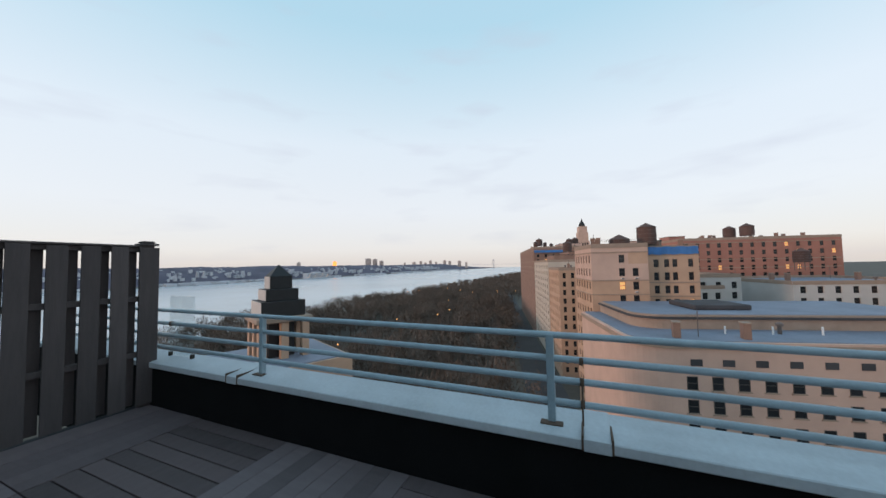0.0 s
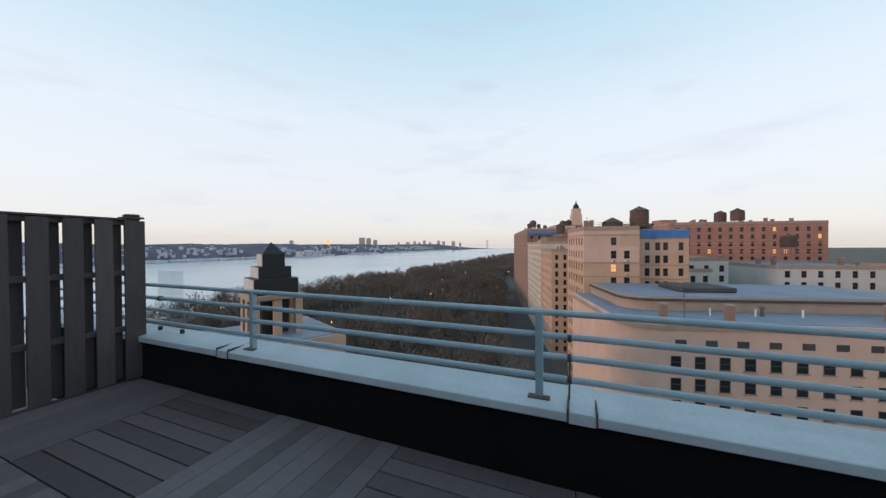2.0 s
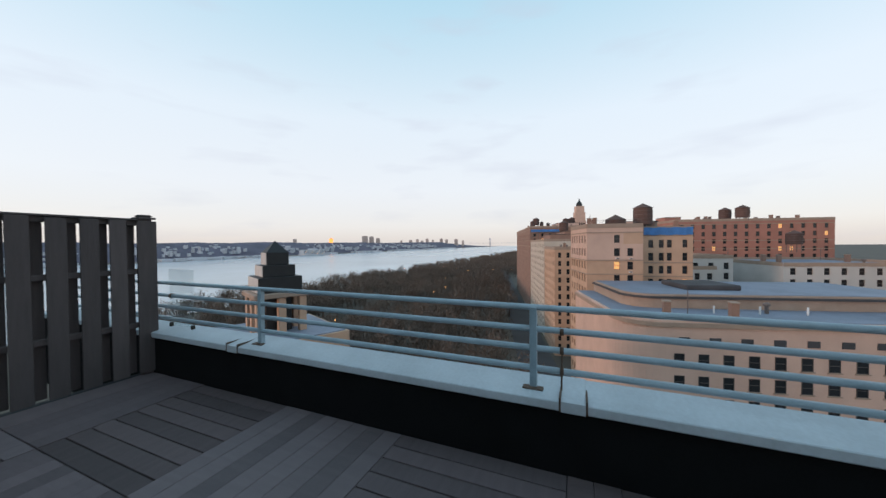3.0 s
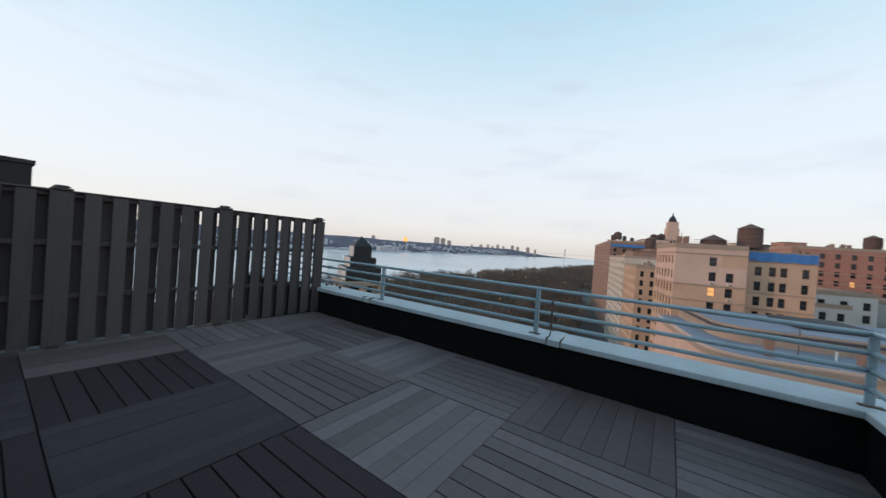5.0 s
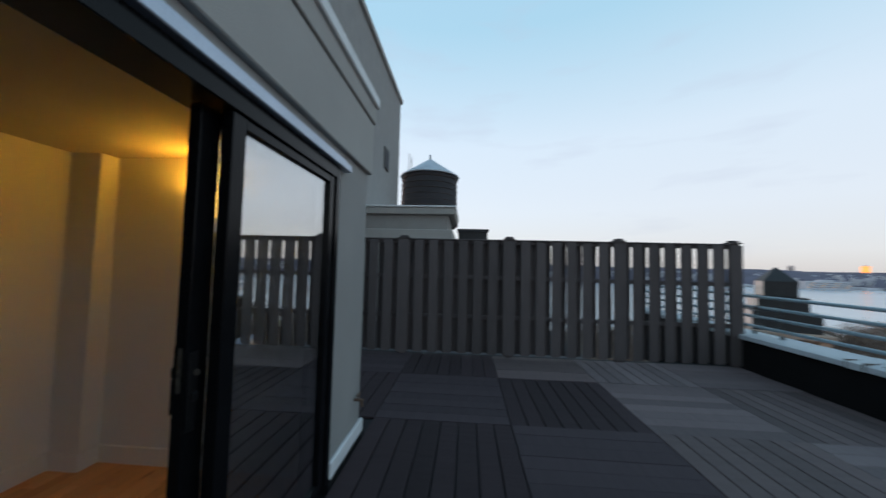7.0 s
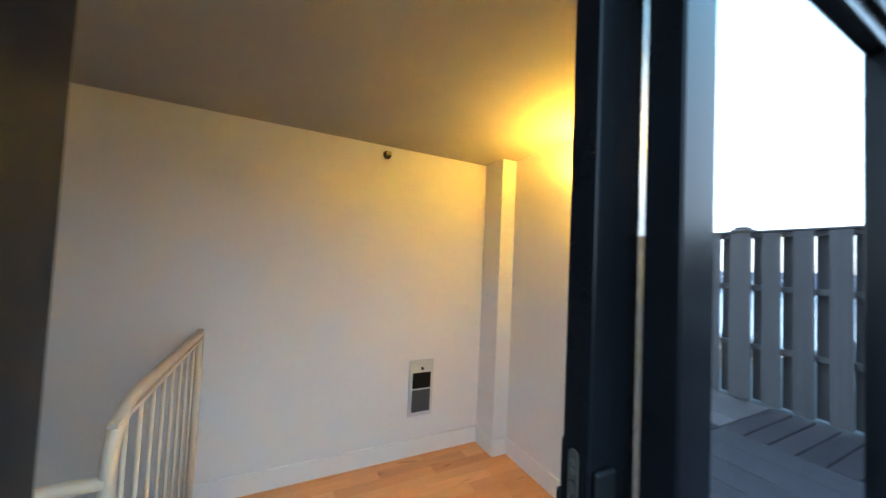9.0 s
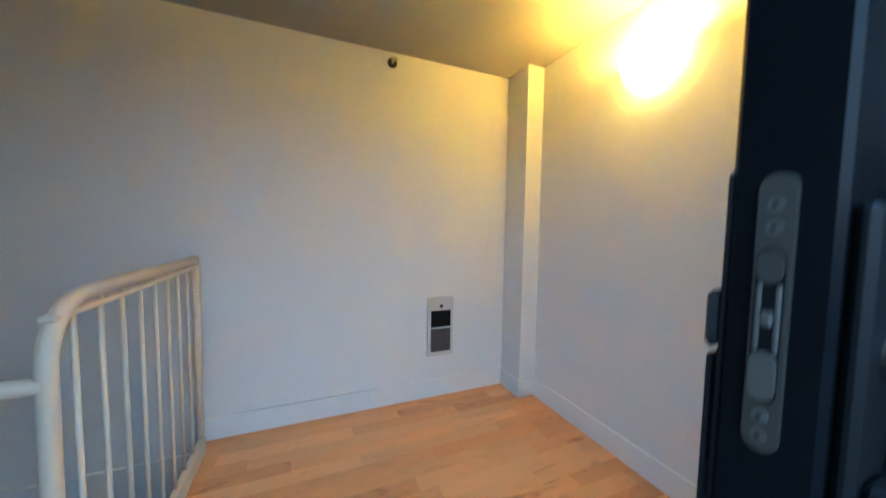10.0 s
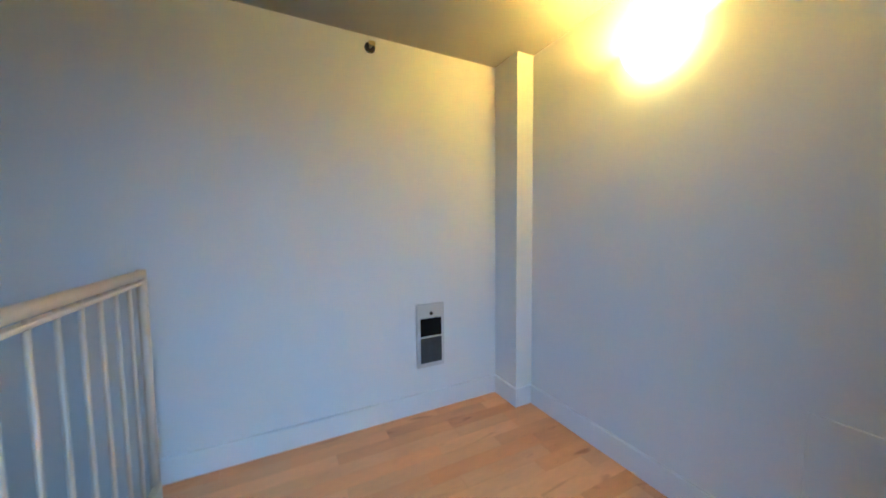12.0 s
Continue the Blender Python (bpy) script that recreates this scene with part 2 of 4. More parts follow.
structure("trim_coping", box(-9.0, -4.825, -9.0, END + 0.06, 2.734, 2.82, 0.008), M_white, "white metal coping on the cornice", "trim")
w = bmesh.new()
bx(w, -4.897, -4.845, DY0 - 0.12, DY1 + 0.12, 2.012, 2.060, 0.004)
bx(w, -4.897, -4.885, DY0 - 0.12, DY1 + 0.12, 2.060, 2.100, 0.002)
structure("trim_drip_cap", w, M_flash, "blue-grey metal drip cap over the sliding door", "trim")
structure("trim_base_flashing", box(-4.898, -4.87, DY1 + 0.02, END + 0.02, 0.03, 0.135, 0.008), M_white, "white base flashing at the foot of the wall", "trim")
structure("trim_base_gap", box(-4.898, -4.862, DY1 - 0.02, END + 0.02, -0.005, 0.028, 0.004), M_membrane, "black membrane at the foot of the wall", "trim")

hose = thing("hose_bib", "small dark hose tap on the stucco wall corner", "tap", at=(-4.90, -2.62, 0.33))
b = rod(bmesh.new(), (0, 0, 0), (0.07, 0, 0), 0.012)
rod(b, (0.06, 0, 0.0), (0.06, 0, -0.05), 0.011)
part("spout", b, M_rust, hose)
b = rod(bmesh.new(), (0.03, 0, 0.01), (0.03, 0, 0.04), 0.006)
rod(b, (0.03, -0.03, 0.042), (0.03, 0.03, 0.042), 0.008)
part("handle", b, M_rust, hose)

# sliding door: outer frame, one fixed leaf, one leaf slid open behind it
door = thing("door_1", "black aluminium sliding glass door, slid open", "sliding door", at=(0, 0, 0), kind="structure")
b = bmesh.new()
bx(b, -5.05, -4.875, DY0, DY0 + 0.045, DZ0, DZ1, 0.003)
bx(b, -5.05, -4.875, DY1 - 0.05, DY1, DZ0, DZ1, 0.003)
bx(b, -5.05, -4.875, DY0 + 0.045, DY1 - 0.05, DZ1 - 0.075, DZ1, 0.003)
bx(b, -5.058, -4.866, DY0 + 0.045, DY1 - 0.05, DZ0, 0.0, 0.003)
part("door_frame", b, M_frame, door)


def leaf(name, x0, x1, y0, y1, stile, label):
    b = bmesh.new()
    z0, z1 = 0.004, DZ1 - 0.078
    bx(b, x0, x1, y0, y0 + stile, z0, z1, 0.003)
    bx(b, x0, x1, y1 - stile, y1, z0, z1, 0.003)
    bx(b, x0 + 0.002, x1 - 0.002, y0 + stile, y1 - stile, z0, z0 + 0.09, 0.003)
    bx(b, x0 + 0.002, x1 - 0.002, y0 + stile, y1 - stile, z1 - 0.042, z1, 0.003)
    o = part(name, b, M_frame, door, label)
    p = part("pane", box((x0 + x1) / 2 - 0.003, (x0 + x1) / 2 + 0.003, y0 + stile - 0.004, y1 - stile + 0.004, z0 + 0.085, z1 - 0.038), M_glass, o, "clear glass pane")
    p.visible_shadow = False
    return o


fixed = leaf("fixed_leaf", -4.932, -4.886, -4.085, DY1 - 0.052, 0.072, "fixed door leaf in a black frame")
slider = leaf("sliding_leaf", -5.000, -4.955, -4.145, -3.19, 0.088, "sliding door leaf, pushed open")
# lock in the leading edge, handle plates on both faces
LY = -4.145


def stadium(bm, x, z0, z1, half, y0, y1, k=8):
    """An upright plate with round ends, from y0 to y1."""
    ring = [(x + half * math.cos(math.pi * i / k), z1 - half + half * math.sin(math.pi * i / k)) for i in range(k + 1)]
    ring += [(x - half * math.cos(math.pi * i / k), z0 + half - half * math.sin(math.pi * i / k)) for i in range(k + 1)]
    front, rear = [bm.verts.new((u, y0, v)) for u, v in ring], [bm.verts.new((u, y1, v)) for u, v in ring]
    for i in range(len(ring)):
        j = (i + 1) % len(ring)
        bm.faces.new((front[i], front[j], rear[j], rear[i]))
    bm.faces.new(front[::-1])
    bm.faces.new(rear)
    bmesh.ops.recalc_face_normals(bm, faces=bm.faces)
    return bm


part("lock_plate", stadium(bmesh.new(), -4.978, 0.957, 1.106, 0.0076, LY - 0.003, LY + 0.001), M_plate, slider, "dull steel lock faceplate with round ends")
part("latch_recess", stadium(bmesh.new(), -4.978, 0.984, 1.068, 0.0060, LY - 0.0038, LY - 0.002), M_black, slider)
part("latch_slot_frame", box(-4.9832, -4.9808, LY - 0.0046, LY - 0.003, 1.012, 1.048, 0.0006), M_steel_light, slider)
part("latch_slot_frame", box(-4.9752, -4.9728, LY - 0.0046, LY - 0.003, 1.012, 1.048, 0.0006), M_steel_light, slider)
part("latch_hook", box(-4.9805, -4.9755, LY - 0.0055, LY - 0.003, 1.026, 1.034, 0.001), M_steel_light, slider)
part("latch_bolt", stadium(bmesh.new(), -4.978, 0.986, 1.012, 0.0054, LY - 0.0060, LY - 0.003), M_steel_light, slider, "worn pale steel bolt")
part("latch_bolt", stadium(bmesh.new(), -4.978, 1.049, 1.066, 0.0054, LY - 0.0050, LY - 0.003), M_plate, slider)
for z in (0.966, 0.977, 1.078, 1.090):
    part("screw", rod(bmesh.new(), (-4.978, LY - 0.0025, z), (-4.978, LY - 0.0042, z), 0.0036, 12), M_steel_light, slider)
    part("screw_recess", rod(bmesh.new(), (-4.978, LY - 0.004, z), (-4.978, LY - 0.0046, z), 0.0014, 8), M_black, slider)
part("inner_escutcheon", box(-5.003, -5.000, LY + 0.002, LY + 0.040, 0.89, 1.110, 0.002), M_black, slider, "black handle plate on the room side")
b = box(-5.006, -5.003, LY + 0.004, LY + 0.028, 0.905, 0.93, 0.002)
bx(b, -5.009, -5.006, LY + 0.003, LY + 0.030, 0.885, 1.00, 0.002)
part("inner_handle", b, M_black, slider, "black pull handle")
part("thumb_turn", box(-5.009, -5.003, LY - 0.001, LY + 0.012, 1.005, 1.04, 0.003), M_black, slider)
b = box(-4.954, -4.946, LY + 0.004, LY + 0.040, 0.83, 1.09, 0.003)
bx(b, -4.947, -4.933, LY + 0.010, LY + 0.034, 0.93, 0.96, 0.004)
part("outer_escutcheon", b, M_black, slider, "black outer handle plate")
part("key_cylinder", rod(bmesh.new(), (-4.947, LY + 0.03, 1.02), (-4.939, LY + 0.03, 1.02), 0.010), M_plate, slider)

# ---- room ----
structure("wall_west", box(BACK - 0.15, BACK, -7.6, SIDE, -3.2, CEIL + 0.2), M_paint, "white painted wall with a wall heater", "wall")
structure("wall_side", box(BACK, WI - 0.002, SIDE - 0.004, SIDE - 0.0005, FLOOR, CEIL), M_paint, "white painted wall with a wall lamp", "wall")
structure("wall_column", box(BACK, -6.70, -3.03, SIDE - 0.004, FLOOR, CEIL), M_paint, "white boxed-out corner column", "wall")
structure("wall_south", box(BACK - 0.15, WI, -7.75, -7.6, -3.2, CEIL + 0.2), M_paint, "white painted end wall of the stairwell", "wall")
w = box(WI - 0.012, WI - 0.001, -7.6, DY0, FLOOR - 3.1, CEIL)
bx(w, WI - 0.012, WI - 0.001, DY1, SIDE - 0.004, FLOOR, CEIL)
bx(w, WI - 0.012, WI - 0.001, DY0, DY1, DZ1, CEIL)
structure("wall_door_side", w, M_paint, "white painted wall round the sliding door", "wall")
structure("ceiling", box(BACK, WI, -7.6, SIDE, CEIL, CEIL + 0.03), M_ceil, "white painted ceiling", "ceiling")
w = box(BACK, WI, -4.90, SIDE, FLOOR - 0.30, FLOOR - 0.016)
structure("floor_slab", w, M_under, "floor slab under the boards", "floor")
structure("stair_landing", box(BACK, WI, -7.6, -4.90, -3.2, -2.9), M_clay, "grey carpeted floor at the foot of the stairs", "floor")
structure("trim_stair_edge", box(BACK, WI, -4.93, -4.90, FLOOR - 0.30, FLOOR + 0.002, 0.004), M_base, "white painted edge of the stairwell", "trim")
w = bmesh.new()
bx(w, BACK, BACK + 0.015, -4.93, -3.03, FLOOR, FLOOR + 0.125, 0.004)
bx(w, BACK, -6.685, -3.045, -3.03, FLOOR, FLOOR + 0.125, 0.004)
bx(w, -6.70, -6.685, -3.03, SIDE, FLOOR, FLOOR + 0.125, 0.004)
bx(w, -6.70, WI, SIDE - 0.02, SIDE - 0.004, FLOOR, FLOOR + 0.125, 0.004)
structure("baseboard", w, M_base, "white painted baseboard", "baseboard")
w = bmesh.new()
bx(w, BACK, BACK + 0.02, -7.6, -4.93, FLOOR - 0.40, FLOOR - 0.05, 0.004)
structure("trim_stringer", w, M_base, "white stair stringer along the stairwell wall", "trim")

flight = thing("staircase", "grey carpeted stair going down beside the wall", "stairs", at=(0, 0, 0))
for i in range(9):
    part("step", box(BACK + 0.02, -5.95, -4.93 - 0.26 * (i + 1), -4.93 - 0.26 * i, -3.0 if i == 8 else FLOOR - 0.36 - 0.18 * (i + 1), FLOOR - 0.36 - 0.18 * i, 0.008), M_clay, flight)

panel = structure("access_panel", box(-5.444, -5.13, SIDE - 0.012, SIDE - 0.004, 0.05, 0.49, 0.002), M_paint, "white access panel flush in the wall", "panel")

# guard rail: a bent tube with balusters
guard = thing("guard_rail", "cream painted steel guard rail beside the stairwell", "railing", at=(0, 0, 0))
GY = -4.88
b = bmesh.new()
pts = [(-6.80, 0.90), (-5.955, 0.905)] + [(-5.955 + 0.14 * math.sin(a), 0.765 + 0.14 * math.cos(a)) for a in [radians(k) for k in range(8, 90, 8)]] + [(-5.815, 0.765), (-5.795, -0.35)]
tube(b, [(q[0], GY, q[1]) for q in pts], 0.0185)
rod(b, (-5.81, GY, 0.735), (-5.81, -5.75, 0.735), 0.017, 14)
part("handrail", b, M_guard, guard, smooth=True)
part("end_post", rod(bmesh.new(), (-6.80, GY, -0.10), (-6.80, GY, 0.92), 0.017, 12), M_guard, guard, smooth=True)
part("bottom_bar", box(-6.80, -5.79, GY - 0.006, GY + 0.022, -0.075, 0.005, 0.004), M_guard, guard)
part("upper_bar", box(-6.80, -5.82, GY - 0.014, GY + 0.014, 0.862, 0.876, 0.003), M_guard, guard)
me = mesh_of("baluster", rod(bmesh.new(), (0, 0, 0.0), (0, 0, 0.89), 0.0068, 10), M_guard, True)
for i in range(8):
    o = part("baluster", me, None, guard)
    o.location = (-5.905 - 0.110 * i, GY, 0.0)

# slim wall heater
heater = thing("wall_heater", "slim grey electric wall heater with dark grilles", "heater", at=(BACK, -3.538, 0.20))
b = box(0.0, 0.022, -0.096, 0.096, 0.0, 0.405, 0.006)
part("cover", b, M_heat, heater)
part("upper_grille", box(0.022, 0.026, -0.072, 0.072, 0.20, 0.315, 0.002), M_black, heater, "dark upper outlet")
part("lower_grille", box(0.022, 0.026, -0.072, 0.072, 0.03, 0.19, 0.002), M_grille, heater, "grey lower grille")
me = mesh_of("slat", box(0.025, 0.030, -0.070, 0.070, -0.002, 0.002), M_grille)
for i in range(14):
    o = part("slat", me, None, heater)
    o.location = (0, 0, 0.037 + 0.0108 * i)
part("knob", rod(bmesh.new(), (0.022, 0, 0.345), (0.036, 0, 0.345), 0.010, 16), M_plate, heater)

# sprinkler heads high on the wall
for y in (-3.88, -5.64):
    s = thing("sprinkler_head", "small brass sidewall sprinkler head", "sprinkler", "sprinkler heads", at=(BACK, y, 2.085))
    part("escutcheon", lathe(bmesh.new(), [(0.030, 0.0), (0.030, 0.004), (0.014, 0.012)], 20, pose(0, 0, 0, 0, 90, 0)), M_plate, s, smooth=True)
    b = rod(bmesh.new(), (0.01, 0, 0), (0.05, 0, 0), 0.008, 10)
    bx(b, 0.05, 0.054, -0.018, 0.018, -0.012, 0.012, 0.001)
    part("nozzle", b, M_brass, s)

# wall lamp: a quarter bowl of frosted glass that throws light up
LX, LZ = -5.93, 1.875
sconce = thing("wall_lamp", "glowing frosted glass half-bowl wall lamp", "wall lamp", at=(LX, SIDE - 0.004, LZ))
b = bmesh.new()
R, n, k = 0.15, 20, 8
rings = []
for j in range(k + 1):
    e = math.pi / 2 * j / k
    rings.append([b.verts.new((R * math.cos(e) * math.cos(math.pi * i / n), -0.13 * math.cos(e) * math.sin(math.pi * i / n) - 0.001, -0.170 * math.sin(e))) for i in range(n + 1)])
for p, q in zip(rings, rings[1:]):
    for i in range(n):
        b.faces.new((p[i], q[i], q[i + 1], p[i + 1]))
bmesh.ops.remove_doubles(b, verts=b.verts, dist=1e-5)
bowl = part("shade", b, M_shade, sconce, "frosted glass bowl", smooth=True)
sol = bowl.modifiers.new("thickness", "SOLIDIFY")
sol.thickness = 0.004
bowl.visible_shadow = True
part("back_plate", box(-0.06, 0.06, -0.012, 0.0, -0.11, 0.0, 0.004), M_base, sconce)
bulb = new("bulb_light", bpy.data.lights.new("bulb_light", "POINT"))
bulb.data.energy, bulb.data.color, bulb.data.shadow_soft_size = 17.5, (1.0, 0.465, 0.03), 0.05
bulb.location = (LX, SIDE - 0.098, LZ - 0.03)

# maple boards
random.seed(4)
boards = structure("floor", box(BACK, WI, -4.90, SIDE, FLOOR - 0.016, FLOOR - 0.008), M_floor, "honey-coloured maple strip floor", "floor")
sizes = {}
xx = BACK
while xx < WI - 0.01:
    wd = min(0.083, WI - xx)
    yy = -4.90 - random.random() * 0.5
    while yy < SIDE:
        y1 = yy + random.choice((0.35, 0.5, 0.65, 0.8))
        a, c = max(yy, -4.90), min(y1, SIDE - 0.004)
        if c - a > 0.02:
            o = part("board", mesh_of("board", box(0.0003, wd - 0.0003, 0.0004, c - a - 0.0004, 0, 0.0085), random.choice((M_floor, M_floor, M_floor_pale, M_floor_red))), None, boards)
            o.location = (xx, a, FLOOR - 0.008)
        yy = y1
    xx += wd

# ---- terrace ----
w = box(-4.9, 0.0, -9.0, 0.25, -0.25, -0.045)
bx(w, -7.3, -4.9, -2.5, 0.25, -0.25, -0.045)
structure("deck_underlay", w, M_under, "dark roof underlay below the deck", "roof")
w = bmesh.new()
bx(w, 0.0, 0.24, -7.30, 3.0, -0.6, 0.42)
bx(w, -4.9, 0.0, -7.30, -7.02, -0.6, 0.42)
structure("parapet", w, M_membrane, "low parapet lined with black roof membrane", "parapet")
w = bmesh.new()
bx(w, -0.035, 0.270, -7.32, 3.0, 0.424, 0.486, 0.006)
v_up = [v for v in w.verts if v.co.z > 0.45 and v.co.x > 0.0]
for v in v_up:
    v.co.z += 0.045
structure("trim_parapet_coping", w, M_coping, "pale blue-grey metal coping on the parapet", "trim")
structure("trim_parapet_coping_return", box(-4.9, -0.037, -7.32, -6.985, 0.424, 0.488, 0.006), M_coping, "pale blue-grey metal coping on the parapet", "trim")
for y in (-1.46, -4.66):
    w = bmesh.new()
    bx(w, -0.040, 0.275, y - 0.075, y + 0.075, 0.421, 0.492, 0.003)
    for v in w.verts:
        if v.co.z > 0.45 and v.co.x > 0:
            v.co.z += 0.045
    c = tagged(part("coping_splice", w, M_coping), "metal splice plate over a coping joint", "splice plate", "coping splices")
    for dy in (-0.08, 0.08):
        part("sealant", box(-0.041, 0.27, y + dy - 0.006, y + dy + 0.006, 0.423, 0.512, 0.002), M_rust, c, "dark sealant bead")

rail = thing("terrace_railing", "blue-grey painted pipe railing on the parapet", "railing", at=(0.11, 0, 0.5))
me = mesh_of("post", box(-0.024, 0.024, -0.024, 0.024, 0.0, 0.565, 0.004), M_rail)
mb = mesh_of("base_plate", box(-0.06, 0.06, -0.07, 0.07, 0.0, 0.012, 0.003), M_rust)
for y in (1.0, -1.70, -4.40, -7.05):
    p = part("post", me, None, rail)
    p.location = (0, y, -0.005)
    q = part("base_plate", mb, None, p, "rust-stained base plate")
for z in (1.055, 0.905, 0.770, 0.630):
    b = rod(bmesh.new(), (0, -7.05, z - 0.5), (0, 3.0, z - 0.5), 0.0215, 14)
    rod(b, (0, -7.05, z - 0.5), (-5.0, -7.05, z - 0.5), 0.0215, 14)
    part("pipe", b, M_rail, rail, smooth=True)
part("clamp", rod(bmesh.new(), (0, -0.20, 0.405), (0, -0.17, 0.405), 0.030, 14), M_rust, rail, "rusty pipe clamp")
for z in (0.13, 0.27, 0.40):
    part("clamp", rod(bmesh.new(), (0, -4.60, z), (0, -4.575, z), 0.026, 14), M_rust, rail, "rusty pipe clamp")
part("tie_wire", rod(bmesh.new(), (-0.022, -4.585, 0.0), (-0.022, -4.59, 0.30), 0.006, 8), M_rust, rail, "rusty wire")

screen = thing("glass_screen", "small clear glass screen beside the fence post", "glass panel", at=(0.17, 0, 0))
sp = part("pane", box(-0.005, 0.005, -0.50, -0.02, 0.53, 1.22), M_screen, screen)
sp.visible_shadow = False
part("clip", box(-0.02, 0.012, -0.50, -0.46, 0.50, 0.56, 0.003), M_plate, screen)
part("clip", box(-0.02, 0.012, -0.08, -0.04, 0.50, 0.56, 0.003), M_plate, screen)

fence = thing("privacy_fence", "weathered grey-brown board-on-board wooden fence", "fence", at=(0, 0.03, 0))
FP = (-0.05, -1.715, -3.38, -5.05, -6.7)
me = mesh_of("post", box(-0.05, 0.05, -0.045, 0.045, -0.04, 1.80, 0.006), M_fence)
b = box(-0.085, 0.085, -0.08, 0.08, 1.815, 1.838, 0.005)
bx(b, -0.066, 0.066, -0.062, 0.062, 1.838, 1.868, 0.02)
mc = mesh_of("post_cap", b, M_fence)
for x in FP:
    p = part("post", me, None, fence)
    p.location = (x, 0.0, 0)
    part("post_cap", mc, None, p, "flat wooden post cap")
for z, h in ((1.74, 0.07), (1.18, 0.06), (0.56, 0.06)):
    for x0, x1 in zip(FP[1:], FP):
        part("cross_rail", box(x0 + 0.05, x1 - 0.05, -0.022, 0.022, z, z + h, 0.004), M_fence, fence)
part("top_rail", box(-6.8, 0.0, -0.06, 0.06, 1.795, 1.817, 0.005), M_fence, fence)
mf = [mesh_of("board", box(-0.071, 0.071, -0.0095, 0.0095, 0.035, 1.792 - 0.004 * i, 0.003), M_fence) for i in range(3)]
mk = [mesh_of("back_board", box(-0.065, 0.065, -0.0095, 0.0095, 0.03, 1.755 - 0.006 * i, 0.003), M_fence) for i in range(3)]
mp = mesh_of("post_face", box(-0.092, 0.092, -0.012, 0.012, 0.03, 1.794, 0.003), M_fence)
random.seed(7)
i = 0
for x0, x1 in zip(FP[1:], FP):
    o = part("post_face", mp, None, fence)
    o.location = (x1, -0.058, 0)
    pitch = (x1 - x0 - 0.184 - 6 * 0.142) / 7 + 0.142
    for k in range(7):
        xc = x1 - 0.092 + 0.071 - pitch * (k + 1)
        if k < 6:
            o = part("board", mf[i % 3], None, fence)
            o.location, o.rotation_euler = (xc, -0.058 + random.uniform(-0.002, 0.002), 0), (0, radians(random.uniform(-0.25, 0.25)), 0)
        o = part("back_board", mk[i % 3], None, fence)
        o.location, o.rotation_euler = (xc + 0.071 + (pitch - 0.142) / 2, 0.056, 0), (0, radians(random.uniform(-0.25, 0.25)), 0)
        i += 1


# ---- the city and the river ----
O = Vector((-3.87, -5.7, 1.47))
M_ground = mat("winter_ground", (0.085, 0.075, 0.06), 0.95, scale=0.02, vary=0.4, fine=0.3, bump=0)
# pale blue base colour carries part of the sky's reflection on the river
M_water = mat("river_water", (0.30, 0.385, 0.44), 0.20, scale=0.004, vary=0.2, fine=0.15, bump=0.10, spec=0.5)
M_bark = mat("bare_branches", (0.122, 0.092, 0.073), 0.95, scale=0.016, vary=0.6, fine=0.2, bump=0, island=0.5)
# lightened, bluish base colour holds the haze of distance over the woods
M_wood_far = mat("hazed_far_winter_woods", (0.105, 0.095, 0.128), 0.95, scale=0.012, vary=0.45, fine=0.08, bump=0)
M_street = mat("asphalt", (0.05, 0.05, 0.052), 0.9, scale=0.1, vary=0.3, bump=0)
M_pink = mat("buff_brick", (0.55, 0.375, 0.30), 0.9, scale=0.25, vary=0.16, fine=9, bump=0.1)
M_buff2 = mat("tan_brick", (0.50, 0.325, 0.225), 0.9, scale=0.25, vary=0.18, fine=9, bump=0.1)
M_cream = mat("cream_limestone", (0.52, 0.45, 0.375), 0.9, scale=0.2, vary=0.16, fine=6, bump=0.1)
M_brown = mat("brown_brick", (0.27, 0.165, 0.125), 0.92, scale=0.25, vary=0.22, fine=9, bump=0.1)
M_red = mat("red_brick", (0.36, 0.165, 0.125), 0.92, scale=0.25, vary=0.2, fine=9, bump=0.1)
M_pale = mat("pale_grey_brick", (0.50, 0.48, 0.46), 0.9, scale=0.25, vary=0.15, fine=9, bump=0.1)
M_stone = mat("stone_course", (0.33, 0.245, 0.19), 0.9, scale=0.5, vary=0.2, bump=0.1)
M_roof = mat("silver_roof", (0.19, 0.215, 0.27), 0.7, scale=0.15, vary=0.3, fine=2, bump=0.05)
M_tar = mat("dark_roof", (0.055, 0.055, 0.06), 0.9, scale=0.3, vary=0.4, bump=0.05)
M_tank = mat("weathered_tank_wood", (0.040, 0.040, 0.045), 0.9, scale=0.8, vary=0.4, fine=12, bump=0.3, obj=0.2)
M_tank_far = mat("brown_tank_wood", (0.105, 0.062, 0.052), 0.9, scale=0.8, vary=0.4, fine=12, bump=0.3, obj=0.4)
M_tankroof = mat("zinc_cone_roof", (0.40, 0.43, 0.47), 0.5, 0.4, scale=1, vary=0.2, bump=0.05)
M_sash = mat("dark_window_sash", (0.05, 0.045, 0.042), 0.6, bump=0)
M_pane = mat("dark_window_pane", (0.02, 0.022, 0.026), 0.08, bump=0, vary=0.4, obj=0.6)
M_lit = glow("lit_window", (1.0, 0.50, 0.18), 0.55)
M_tarp = mat("blue_tarp", (0.045, 0.17, 0.42), 0.6, scale=0.6, vary=0.3, fine=6, bump=0.2)
M_lampglow = glow("street_lamp_glow", (1.0, 0.42, 0.12), 1.6)
